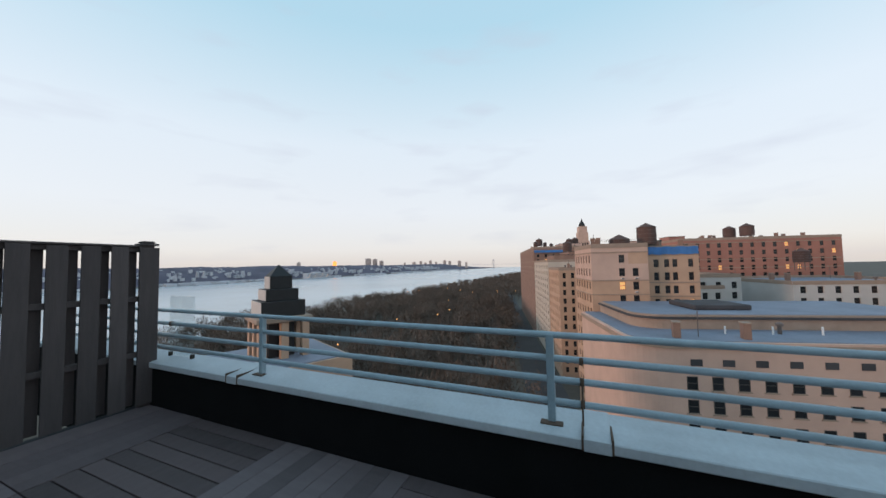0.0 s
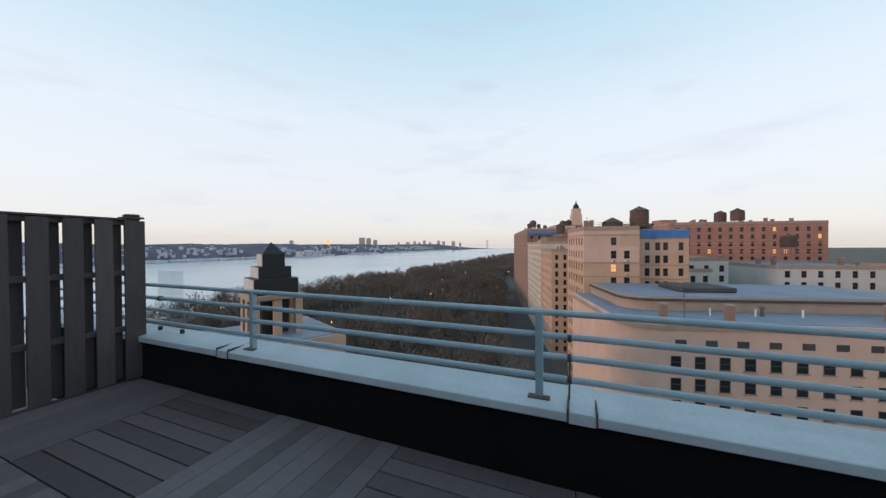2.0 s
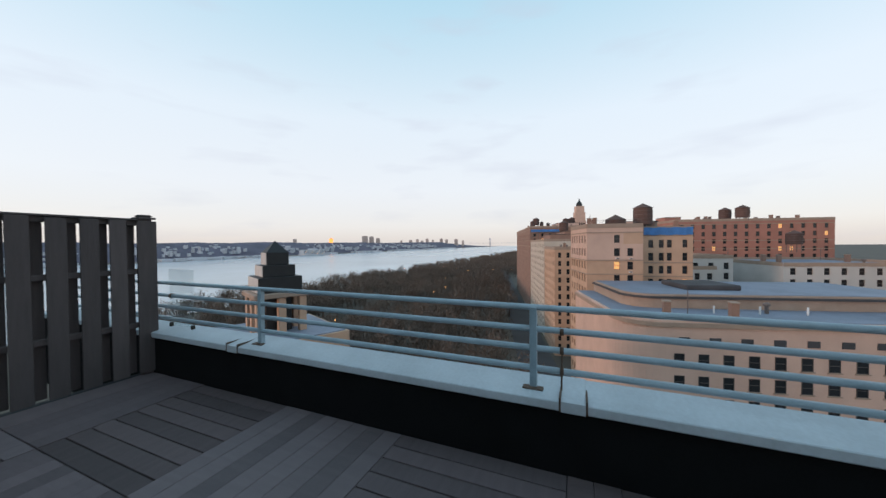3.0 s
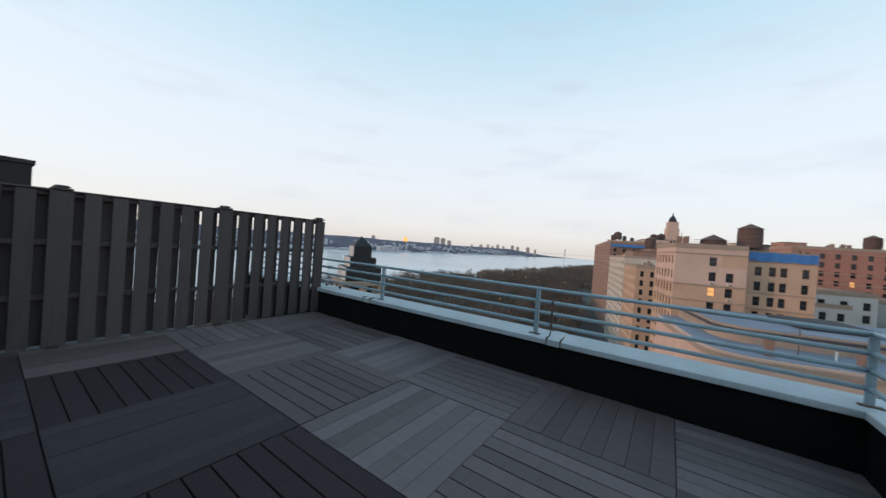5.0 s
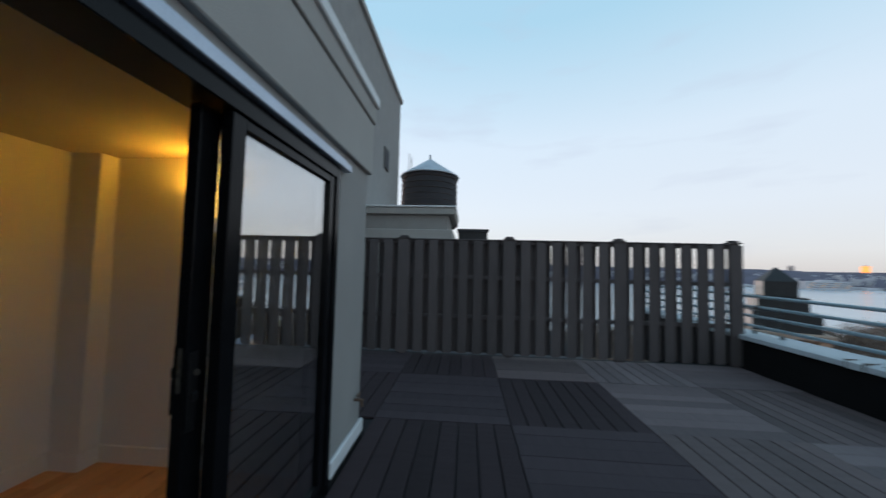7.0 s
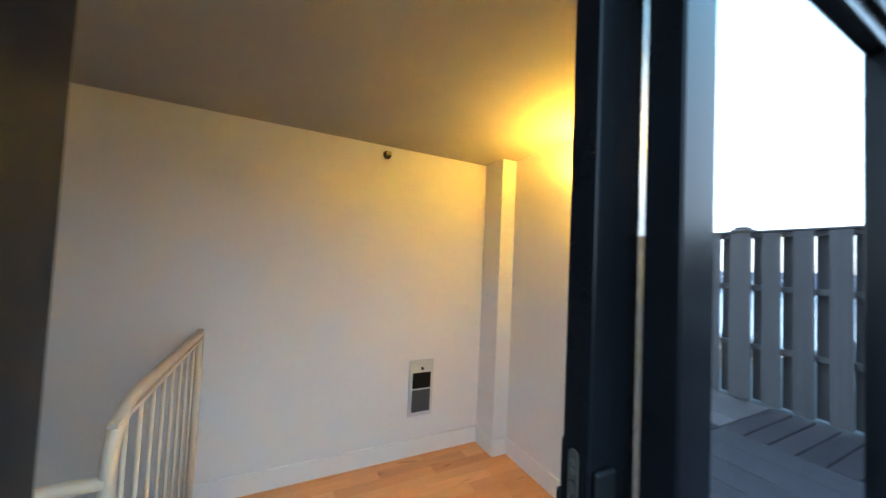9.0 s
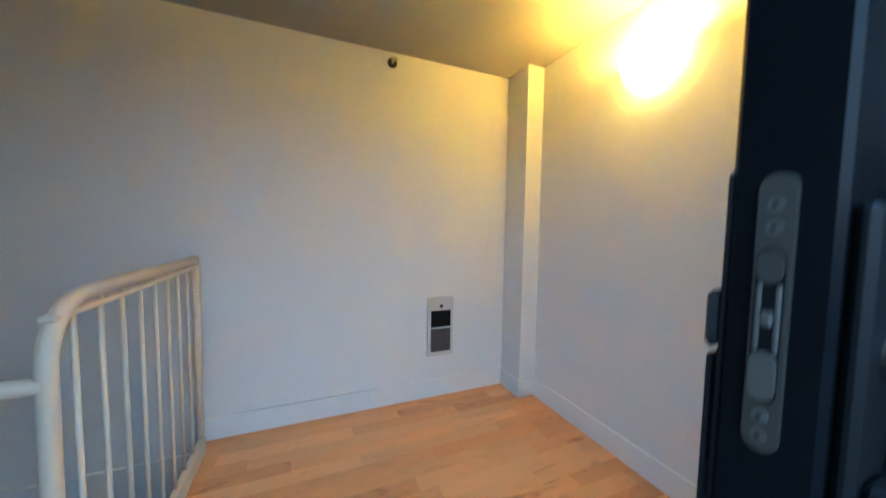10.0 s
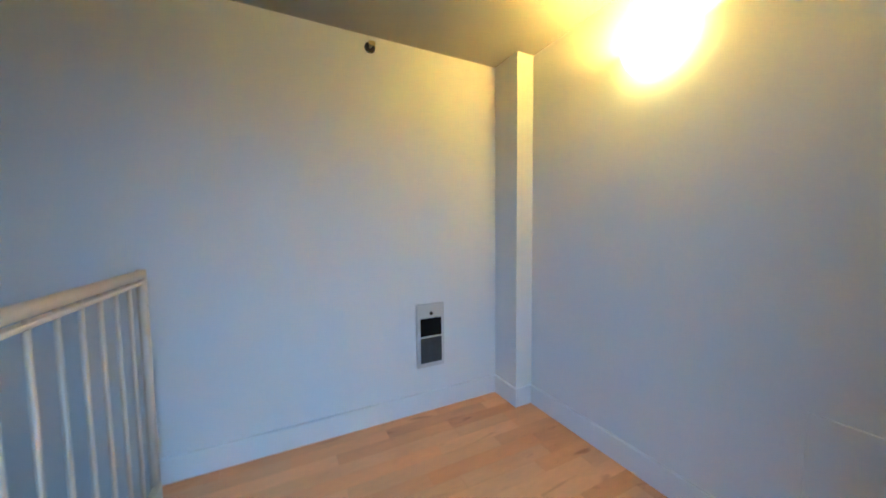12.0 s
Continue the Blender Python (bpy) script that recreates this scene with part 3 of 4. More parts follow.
# emission imitates the low sun mirrored in window glass; no lamp there
M_fire = glow("sunlit_glass_glow", (1.0, 0.33, 0.07), 1.6)
M_slate = mat("black_slate", (0.012, 0.0125, 0.014), 0.6, scale=2, vary=0.4, fine=12, bump=0.3)
M_steel = mat("scaffold_steel", (0.16, 0.13, 0.12), 0.7, 0.3, scale=2, vary=0.3, bump=0)
M_nj = mat("far_masonry", (0.58, 0.47, 0.43), 0.9, scale=0.05, vary=0.25, fine=0.3, bump=0, obj=0.5)
M_njw = mat("far_pale_roofs", (0.50, 0.50, 0.53), 0.9, scale=0.05, vary=0.25, fine=0.3, bump=0, island=0.6)

GZ = -45.0
w = bmesh.new()
bx(w, -4900, 4900, -4900, 4900, GZ - 1, GZ)
structure("ground", w, M_ground, "wintry city ground far below the terrace", "ground")
w = bmesh.new()
vs = [w.verts.new(p) for p in ((-4800, 245, GZ + 0.3), (150, 240, GZ + 0.3), (330, 245, GZ + 0.3), (600, 238, GZ + 0.3), (1500, 262, GZ + 0.3), (4850, 300, GZ + 0.3), (4850, 1075, GZ + 0.3), (-4800, 1060, GZ + 0.3))]
w.faces.new(vs)
structure("water", w, M_water, "calm pale blue river at dusk", "river")
w = bmesh.new()
bx(w, -200, 1600, -23, -9, GZ + 0.02, GZ + 0.10)
road_ob = structure("road", w, M_street, "street beside the park", "road")
road_ob.matrix_world = pose(-3.87, -5.7, 0, 0, 0, 14)

# far shore: a wooded ridge behind low roofs and towers
random.seed(21)
rng = np.random.default_rng(5)


def ridge(name, x0, x1, y0, depth, top, step, label, seed):
    w = bmesh.new()
    rows = []
    n = int((x1 - x0) / step)
    for i in range(n + 1):
        x = x0 + i * step
        f = 1.0 if x < 3300 else max(0.12, 1 - (x - 3300) / 1500)
        h = (top + 7 * noise.noise((x / 260, seed, 0)) + 3 * noise.noise((x / 60, seed, 3)) + 2.5 * noise.noise((x / 17, seed, 5))) * f + GZ * (1 - f)
        rows.append([w.verts.new((x, y0, GZ)), w.verts.new((x, y0 + depth * 0.18, GZ + (h - GZ) * 0.45 + 2 * noise.noise((x / 25, seed, 9)))), w.verts.new((x, y0 + depth * 0.5, h)), w.verts.new((x, y0 + depth, h - 2)), w.verts.new((x, y0 + depth * 1.2, GZ))])
    for p, q in zip(rows, rows[1:]):
        for j in range(4):
            w.faces.new((p[j], q[j], q[j + 1], p[j + 1]))
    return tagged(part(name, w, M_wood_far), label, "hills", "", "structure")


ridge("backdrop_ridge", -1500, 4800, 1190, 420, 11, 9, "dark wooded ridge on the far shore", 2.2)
# roofs and houses at the waterside and in the woods: too small to count
w_v, w_f = [], []


def add_block(x, y, z, a, b, h):
    k = len(w_v)
    w_v.extend([(x + sx * a, y + sy * b, z + sz * h) for sz in (0, 1) for sx, sy in ((-1, -1), (1, -1), (1, 1), (-1, 1))])
    w_f.extend([(k, k + 1, k + 5, k + 4), (k + 1, k + 2, k + 6, k + 5), (k + 2, k + 3, k + 7, k + 6), (k + 3, k, k + 4, k + 7), (k + 4, k + 5, k + 6, k + 7)])


for i in range(1000):
    x = rng.uniform(100, 3000)
    if noise.noise((x / 180, 4, 1)) > -0.12:
        add_block(x, 1072 + rng.uniform(0, 60), GZ, rng.uniform(3, 15), rng.uniform(4, 10), rng.uniform(2.5, 9))
for i in range(900):
    x = rng.uniform(100, 2800)
    if noise.noise((x / 220, 9, 2)) > -0.05:
        u = rng.uniform(0.05, 0.5)
        add_block(x, 1190 + 420 * u - 8, GZ + 56 * (0.42 + u) - 8 - 14 * rng.random(), rng.uniform(2.5, 6), rng.uniform(3, 6), rng.uniform(9, 14))
me = bpy.data.meshes.new("far_shore_houses")
me.from_pydata(w_v, [], w_f)
me.materials.append(M_njw)
tagged(new("far_shore_houses", me), "small pale houses and sheds along the far shore", "houses", "", "stuff")


def far_tower(az, wid, el, d, m=None, label="brick apartment tower on the far ridge"):
    """A tower that rises from the ridge, at that bearing."""
    a = radians(az)
    c = O + Vector((math.cos(a), math.sin(a), 0)) * d
    h = O.z + d * math.tan(radians(el)) - (GZ + 30)
    t = thing("apartment_tower", label, "tower block", "far shore towers", at=(c.x, c.y, GZ + 30))
    t.rotation_euler = (0, 0, a)
    ww = d * radians(wid) / 2
    part("wall", box(-ww, ww, -ww, ww, -20, h), m or M_nj, t)
    part("roof_house", box(-ww * 0.4, ww * 0.4, -ww * 0.4, ww * 0.4, h, h + 4), M_nj, t)
    k = int(h / 6)
    for i in range(k):
        part("window_band", box(-ww - 0.3, -ww + 0.2, -ww * 0.85, ww * 0.85, 3 + i * 6, 4.4 + i * 6), m or M_stone, t)


for az, wid, el in ((36.2, 1.0, 1.35), (35.1, 0.8, 1.25), (34.0, 0.7, 0.95), (28.4, 0.6, 0.62), (27.2, 0.45, 0.75), (25.5, 0.5, 0.85), (24.5, 0.4, 0.6), (23.0, 0.55, 0.85), (22.1, 0.5, 0.7), (20.4, 0.6, 0.72), (47.2, 0.6, 0.85), (30.0, 0.35, 0.55), (26.4, 0.5, 0.5), (19.2, 0.4, 0.45)):
    far_tower(az, wid, el, 1560 / max(0.42, math.sin(radians(az))))
# this tower's walls glow to paint the sun's reflection
far_tower(41.7, 0.6, 0.95, 2150, M_fire, "tower whose windows flash orange in the last sun")

t = thing("suspension_bridge_tower", "pale steel bridge tower far up the river", "bridge", at=(4300, 1105, GZ))
w = bmesh.new()
bx(w, -6, 6, -9, -5, 0, 115)
bx(w, -6, 6, 5, 9, 0, 115)
bx(w, -6, 6, -5, 5, 95, 108)
part("pylon", w, M_njw, t)
part("bridge_deck", box(-8, 8, -380, 300, 45, 47.5), M_njw, t)


# ---- bare park trees ----
def tree_mesh(seed, h, r, twigs):
    """A tapered trunk, limbs that fork, and a ragged crown of fine twigs."""
    g = np.random.default_rng(seed)
    v, f = [], []

    def stick(a, b, ra, rb):
        a, b = np.array(a, float), np.array(b, float)
        d = b - a
        s = np.cross(d, (0.3, 0.9, 0.2))
        s /= np.linalg.norm(s) + 1e-9
        q = np.cross(d, s)
        q /= np.linalg.norm(q) + 1e-9
        k = len(v)
        for p, rr in ((a, ra), (b, rb)):
            for j in range(3):
                an = 2.094 * j
                v.append(tuple(p + rr * (math.cos(an) * s + math.sin(an) * q)))
        for j in range(3):
            f.append((k + j, k + (j + 1) % 3, k + 3 + (j + 1) % 3, k + 3 + j))

    stick((0, 0, -1), (0, 0, h * 0.42), 0.035 * h, 0.022 * h)
    tips = []
    for i in range(9):
        an, up = g.uniform(0, 6.28), g.uniform(0.5, 0.95)
        base = (0, 0, h * g.uniform(0.28, 0.45))
        rr = r * g.uniform(0.45, 0.8) * math.sqrt(max(0.15, 1 - (up - 0.55) ** 2 * 3))
        tip = (rr * math.cos(an), rr * math.sin(an), h * up)
        stick(base, tip, 0.012 * h, 0.004 * h)
        tips.append(tip)
    for i in range(twigs):
        t0 = tips[g.integers(len(tips))]
        p = np.array(t0) + g.normal(0, 1, 3) * (r * 0.30, r * 0.30, h * 0.11)
        d = g.normal(0, 1, 3)
        d[2] = abs(d[2]) + 0.5
        d /= np.linalg.norm(d)
        s = np.cross(d, g.normal(0, 1, 3))
        s /= np.linalg.norm(s) + 1e-9
        ln, wd = g.uniform(0.7, 1.9), g.uniform(0.10, 0.26)
        k = len(v)
        v.extend([tuple(p - s * wd), tuple(p + s * wd), tuple(p + d * ln)])
        f.append((k, k + 1, k + 2))
    return v, f


kinds = [tree_mesh(100 + i, h, r, 330) for i, (h, r) in enumerate(((14, 5.6), (13, 5.2), (16, 6.2), (12, 5.0), (15, 5.2), (13.5, 6.4)))]
near_kinds = [tree_mesh(200 + i, h, r, 900) for i, (h, r) in enumerate(((14, 5.6), (15, 6.0), (12.5, 5.2)))]
near_meshes = []
for v, f in near_kinds:
    me = bpy.data.meshes.new("crown")
    me.from_pydata(v, [], f)
    me.materials.append(M_bark)
    near_meshes.append(me)
random.seed(3)
for i in range(46):
    x, y = random.uniform(95, 215), random.uniform(40, 205)
    t = thing("bare_tree", "bare brown winter tree in the park", "tree", "park trees", at=(x, y, GZ))
    t.rotation_euler, s = (0, 0, random.uniform(0, 6.28)), random.uniform(0.8, 1.15)
    t.scale = (s, s, s)
    part("trunk", rod(bmesh.new(), (0, 0, -0.5), (0, 0, 5.5), 0.42, 8, 0.25), M_bark, t)
    part("crown", random.choice(near_meshes), None, t)
vv, ff, n0 = [], [], 0
arrs = [(np.array(v), f) for v, f in kinds]
x = 60.0
while x < 1750:
    stepx = 8.5 if x < 450 else 12 if x < 900 else 17
    y = 12 + max(0, x - 99) * 0.25 if x < 420 else 75
    while y < 226 + x * 0.02:
        px, py = x + rng.uniform(-4, 4), y + rng.uniform(-4, 4)
        if noise.noise((px / 70, py / 50, 1)) > -0.38 and not (px < 215 and rng.random() < 0.35):
            v, f = arrs[rng.integers(len(arrs))]
            a, s = rng.uniform(0, 6.28), rng.uniform(0.75, 1.12)
            c, sn = math.cos(a) * s, math.sin(a) * s
            q = np.stack([v[:, 0] * c - v[:, 1] * sn + px, v[:, 0] * sn + v[:, 1] * c + py, v[:, 2] * s + GZ], 1)
            vv.append(q)
            ff.extend([tuple(k + n0 for k in t) for t in f])
            n0 += len(v)
        y += stepx
    x += stepx
me = bpy.data.meshes.new("park_woods")
me.from_pydata(np.concatenate(vv).tolist(), [], ff)
me.materials.append(M_bark)
tagged(new("park_woods", me), "brown leafless winter woods of the riverside park", "woods", "", "stuff")

lamp_post = mesh_of("pole", rod(bmesh.new(), (0, 0, 0), (0, 0, 15.2), 0.09, 8, 0.06), M_steel)
lamp_head = mesh_of("lantern", lathe(bmesh.new(), [(0.10, 15.2), (0.25, 15.5), (0.22, 15.8), (0.05, 16.0)], 10), M_lampglow)
for i in range(12):
    x = random.uniform(100, 420)
    t = thing("street_lamp", "lit orange street lamp among the park trees", "street lamp", "park lamps", at=(x, 60 + random.random() * 0.42 * x, GZ))
    part("pole", lamp_post, None, t)
    part("lantern", lamp_head, None, t, "glowing lantern")


# ---- apartment houses along the drive; u runs up the drive, v to its right ----
DRIVE = radians(14)


def uv(az, d):
    a = DRIVE - radians(az)
    return d * math.cos(a), d * math.sin(a)


def sash_mesh(wd, ht):
    b = bmesh.new()
    f = 0.09
    bx(b, -wd / 2, -wd / 2 + f, 0, 0.08, 0, ht)
    bx(b, wd / 2 - f, wd / 2, 0, 0.08, 0, ht)
    bx(b, -wd / 2 + f, wd / 2 - f, 0, 0.08, 0, f)
    bx(b, -wd / 2 + f, wd / 2 - f, 0, 0.08, ht - f, ht)
    bx(b, -wd / 2 + f, wd / 2 - f, 0, 0.08, ht / 2 - f / 2, ht / 2 + f / 2)
    return mesh_of("window", b, M_sash)


def sheet(bm, m, us, vs, holes, depth):
    """A wall sheet with openings: us and vs are the cuts, holes the (i, j) cells left open, with reveals."""
    grid = [[bm.verts.new(m @ Vector((u, 0, v))) for v in vs] for u in us]
    for i in range(len(us) - 1):
        for j in range(len(vs) - 1):
            c = [grid[i][j], grid[i + 1][j], grid[i + 1][j + 1], grid[i][j + 1]]
            if (i, j) not in holes:
                bm.faces.new(c)
            else:
                q = [bm.verts.new(m @ Vector((us[i + a], depth, vs[j + b]))) for a, b in ((0, 0), (1, 0), (1, 1), (0, 1))]
                for k in range(4):
                    bm.faces.new((c[k], c[(k + 1) % 4], q[(k + 1) % 4], q[k]))


SASH = {}


def facade(bm, house, m, width, z0, z1, cols, storey, wd, ht, first, lit=0.0, rows=99):
    """One front with its windows. m takes (along, inward, up) to the house's own axes; first: the top of the highest window below z1."""
    us, vs, holes = [0.0], [z0], set()
    for c in cols:
        us += [c - wd / 2, c + wd / 2]
    us.append(width)
    tops = []
    t = z1 - first
    while t - ht > z0 + 1 and len(tops) < rows:
        tops.append(t)
        t -= storey
    for t in reversed(tops):
        vs += [t - ht, t]
    vs.append(z1)
    for i in range(len(cols)):
        for j in range(len(tops)):
            holes.add((1 + 2 * i, 1 + 2 * j))
    sheet(bm, m, us, vs, holes, 0.3)
    key = (round(wd, 2), round(ht, 2))
    if key not in SASH:
        SASH[key] = (sash_mesh(wd, ht), mesh_of("pane", box(-wd / 2, wd / 2, 0.05, 0.07, 0, ht), M_pane), mesh_of("pane", box(-wd / 2, wd / 2, 0.05, 0.07, 0, ht), M_lit))
    for c in cols:
        for t in tops:
            o = part("window", SASH[key][0], None, house)
            o.matrix_basis = m @ Matrix.Translation((c, 0.2, t - ht))
            part("pane", SASH[key][2 if random.random() < lit else 1], None, o)


def house_at(u0, u1, v0, v1, top, label, material, end=None, side=None, trim=None, group="", roof=None, parapet=0.9, lower=None, seam=9.75):
    """An apartment house: near end wall (windows as end), river front (as side), flat roof behind a parapet, stone courses."""
    r = Matrix.Rotation(DRIVE, 4, "Z")
    h = thing("apartment_house", label, "building", "drive apartment houses")
    h.matrix_world = Matrix.Translation((O.x, O.y, 0)) @ r
    b = bmesh.new()
    W, L = v1 - v0, u1 - u0
    # own axes: x up the drive, y to the left; v is to the right, so y = -v
    near = Matrix(((0, 1, 0, u0), (-1, 0, 0, -v0), (0, 0, 1, 0), (0, 0, 0, 1)))
    river = Matrix(((-1, 0, 0, u1), (0, -1, 0, -v0), (0, 0, 1, 0), (0, 0, 0, 1)))
    for m, width, spec in ((near, W, end), (river, L, side)):
        if spec and lower:
            facade(b, h, m, width, top - seam, top, **spec)
            k = math.ceil((seam - spec["first"]) / spec["storey"])
            b2 = bmesh.new()
            facade(b2, h, m, width, GZ, top - seam, **{**spec, "first": spec["first"] + k * spec["storey"] - seam})
            part("lower_wall", b2, lower, h, "tan brick lower storeys")
        elif spec:
            facade(b, h, m, width, GZ, top, **spec)
        else:
            b.faces.new([b.verts.new(m @ Vector(p)) for p in ((0, 0, GZ), (width, 0, GZ), (width, 0, top), (0, 0, top))])
    b.faces.new([b.verts.new(p) for p in ((u1, -v1, GZ), (u1, -v0, GZ), (u1, -v0, top), (u1, -v1, top))])
    b.faces.new([b.verts.new(p) for p in ((u0, -v1, GZ), (u1, -v1, GZ), (u1, -v1, top), (u0, -v1, top))])
    part("wall", b, material, h)
    part("roof", box(u0 + 0.3, u1 - 0.3, -v1 + 0.3, -v0 - 0.3, top - parapet - 0.3, top - parapet), roof or M_roof, h)
    for a in ((u0 - 0.12, u0 + 0.3, -v1, -v0), (u1 - 0.3, u1, -v1, -v0), (u0 + 0.3, u1 - 0.3, -v0 - 0.3, -v0 + 0.12), (u0 + 0.3, u1 - 0.3, -v1, -v1 + 0.3)):
        part("parapet_coping", box(*a, top - parapet - 0.2, top + 0.02), trim or M_stone, h)
    for dz in ((trim and (2.2, 9.6, 13.3)) or ()):
        b = box(u0 - 0.14, u0, -v1, -v0, top - dz - 0.3, top - dz)
        bx(b, u0 - 0.14, u1, -v0, -v0 + 0.14, top - dz - 0.3, top - dz)
        part("stone_course", b, trim, h)
    return h


def tank(u, v, z, r, hgt, leg, label="dark wooden rooftop water tank"):
    """A barrel tank with hoops and a cone roof on a steel frame."""
    p = Matrix.Rotation(DRIVE, 4, "Z") @ Vector((u, -v, 0))
    t = thing("water_tank", label, "water tank", "rooftop water tanks", at=(O.x + p.x, O.y + p.y, z))
    part("barrel", lathe(bmesh.new(), [(r * 0.97, leg), (r, leg + hgt * 0.5), (r * 0.96, leg + hgt)], 20), M_tank_far, t)
    part("cone_roof", lathe(bmesh.new(), [(r * 1.06, leg + hgt), (0.05, leg + hgt + r * 0.55)], 20), M_tank_far, t)
    for k in range(4):
        part("hoop", lathe(bmesh.new(), [(r * 1.0, leg + hgt * (0.12 + 0.23 * k)), (r * 1.02, leg + hgt * (0.13 + 0.23 * k)), (r * 1.0, leg + hgt * (0.14 + 0.23 * k))], 20), M_steel, t)
    for sx in (-1, 1):
        for sy in (-1, 1):
            part("leg", rod(bmesh.new(), (sx * r * 0.6, sy * r * 0.6, 0), (sx * r * 0.6, sy * r * 0.6, leg), 0.12, 6), M_steel, t)
    return t


def spread(n, a, b):
    return [a + (b - a) * i / (n - 1) for i in range(n)]


random.seed(12)
V0 = 24.4
pk = house_at(94, 112, V0, V0 + 14.0, 6.4, "buff brick apartment house with paired dark windows", M_pink,
              dict(cols=[7.6, 10.9], storey=3.55, wd=1.45, ht=2.1, first=3.0, lit=0.03), dict(cols=spread(6, 2, 16), storey=3.55, wd=1.3, ht=2.1, first=3.0), M_stone, lower=M_buff2)
part("brick_patch", box(93.97, 93.995, -V0 - 13.9, -V0 - 9.2, 1.0, 4.1), M_buff2, pk, "darker tan brick repair")
house_at(97, 115, V0 + 15.2, V0 + 27.5, 5.6, "tan brick apartment house with a blue tarp under its cornice", M_buff2,
         dict(cols=[2.0, 4.6, 6.6, 10.4], storey=3.5, wd=1.25, ht=2.1, first=3.6, lit=0.05), None, M_stone)
p = thing("tarpaulin", "blue tarpaulin hung under the cornice", "tarpaulin")
p.matrix_world = Matrix.Translation((O.x, O.y, 0)) @ Matrix.Rotation(DRIVE, 4, "Z")
b = bmesh.new()
vs_b = [[b.verts.new((96.78 + 0.06 * math.sin(i * 1.7), -V0 - 15.3 - 12.1 * i / 24, 5.3 - 2.0 * j + 0.08 * math.sin(i * 0.9))) for j in (0, 1)] for i in range(25)]
for a, c in zip(vs_b, vs_b[1:]):
    b.faces.new((a[0], c[0], c[1], a[1]))
sheet_ob = part("sheet", b, M_tarp, p)
sheet_ob.modifiers.new("thickness", "SOLIDIFY").thickness = 0.03
house_at(140, 166, V0, V0 + 20, -0.4, "tan stone apartment house with bays", M_buff2,
         dict(cols=spread(5, 2, 15), storey=3.4, wd=1.2, ht=2.1, first=2.2), dict(cols=spread(7, 2, 24), storey=3.4, wd=1.3, ht=2.1, first=2.2, lit=0.02), None)
house_at(168, 226, V0, V0 + 18, 3.2, "cream limestone apartment house with rows of windows", M_cream, None,
         dict(cols=spread(8, 4, 54), storey=3.3, wd=2.4, ht=1.9, first=2.5), None)
house_at(225.5, 345, V0 - 0.3, V0 + 46, 12.6, "tall brown brick apartment house with scaffolding", M_brown,
         dict(cols=spread(9, 3, 43), storey=3.3, wd=1.6, ht=2.0, first=5.0, lit=0.10), dict(cols=spread(9, 6, 112), storey=3.3, wd=2.0, ht=2.0, first=5.0), M_stone)
house_at(120, 150, V0 + 30, V0 + 52, -3.0, "pale grey brick house with terraces", M_pale,
         dict(cols=spread(5, 2, 20), storey=3.3, wd=1.5, ht=2.1, first=2.5), None, None)
house_at(118, 122, V0 + 31, V0 + 46, -6.5, "white brick lower wing", M_pale, dict(cols=spread(4, 2, 13), storey=3.3, wd=1.5, ht=2.1, first=2.3), None, None)
house_at(190, 230, V0 + 46, V0 + 78, 10.5, "red brick apartment house with pale trim", M_red,
         dict(cols=spread(8, 2.5, 30), storey=3.3, wd=1.5, ht=2.0, first=3.5), None, None)
house_at(165, 190, V0 + 58, V0 + 120, 11.5, "red brick apartment house further inland", M_red,
         dict(cols=spread(14, 2.5, 59), storey=3.3, wd=1.5, ht=2.0, first=2.5, lit=0.04), None, M_stone)
house_at(112, 150, V0 + 60, V0 + 100, -5.0, "pale brick apartment house further inland", M_pale,
         dict(cols=spread(9, 2.5, 37), storey=3.3, wd=1.5, ht=2.0, first=1.6, lit=0.04), None, None)
house_at(80, 112, V0 + 105, V0 + 150, 2.0, "tan brick apartment house further inland", M_buff2,
         dict(cols=spread(9, 2.5, 42), storey=3.3, wd=1.5, ht=2.0, first=3.5, lit=0.04), dict(cols=spread(6, 3, 29), storey=3.3, wd=1.5, ht=2.0, first=3.5), None)

# rooftop boxes and tanks
def rooftop(name, u0, u1, v0, v1, z0, z1, m, label):
    o = thing(name, label, "rooftop house", "rooftop houses")
    o.matrix_world = Matrix.Translation((O.x, O.y, 0)) @ Matrix.Rotation(DRIVE, 4, "Z")
    part("wall", box(u0, u1, -v1, -v0, z0, z1, 0.05), m, o)
    part("roof", box(u0 - 0.15, u1 + 0.15, -v1 - 0.15, -v0 + 0.15, z1, z1 + 0.25), M_tar, o)


rooftop("roof_house", 168, 190, V0 + 3, V0 + 17, 2.0, 5.4, M_brown, "low brown brick rooftop house")
rooftop("roof_house", 178, 200, V0 + 12, V0 + 32, -2, 7.2, M_brown, "dark brown brick rooftop house")
rooftop("roof_house", 240, 262, V0 + 20, V0 + 34, 11, 15, M_pink, "pale buff rooftop house")
rooftop("roof_house", 104, 110, V0 + 18, V0 + 22, 4.6, 7.2, M_stone, "low stone rooftop house")
rooftop("roof_house", 200, 212, V0 + 50, V0 + 66, 9.5, 13.0, M_pink, "pale buff rooftop house")
rooftop("roof_house", 196, 206, V0 + 68, V0 + 76, 9.5, 14.5, M_red, "red brick rooftop house")
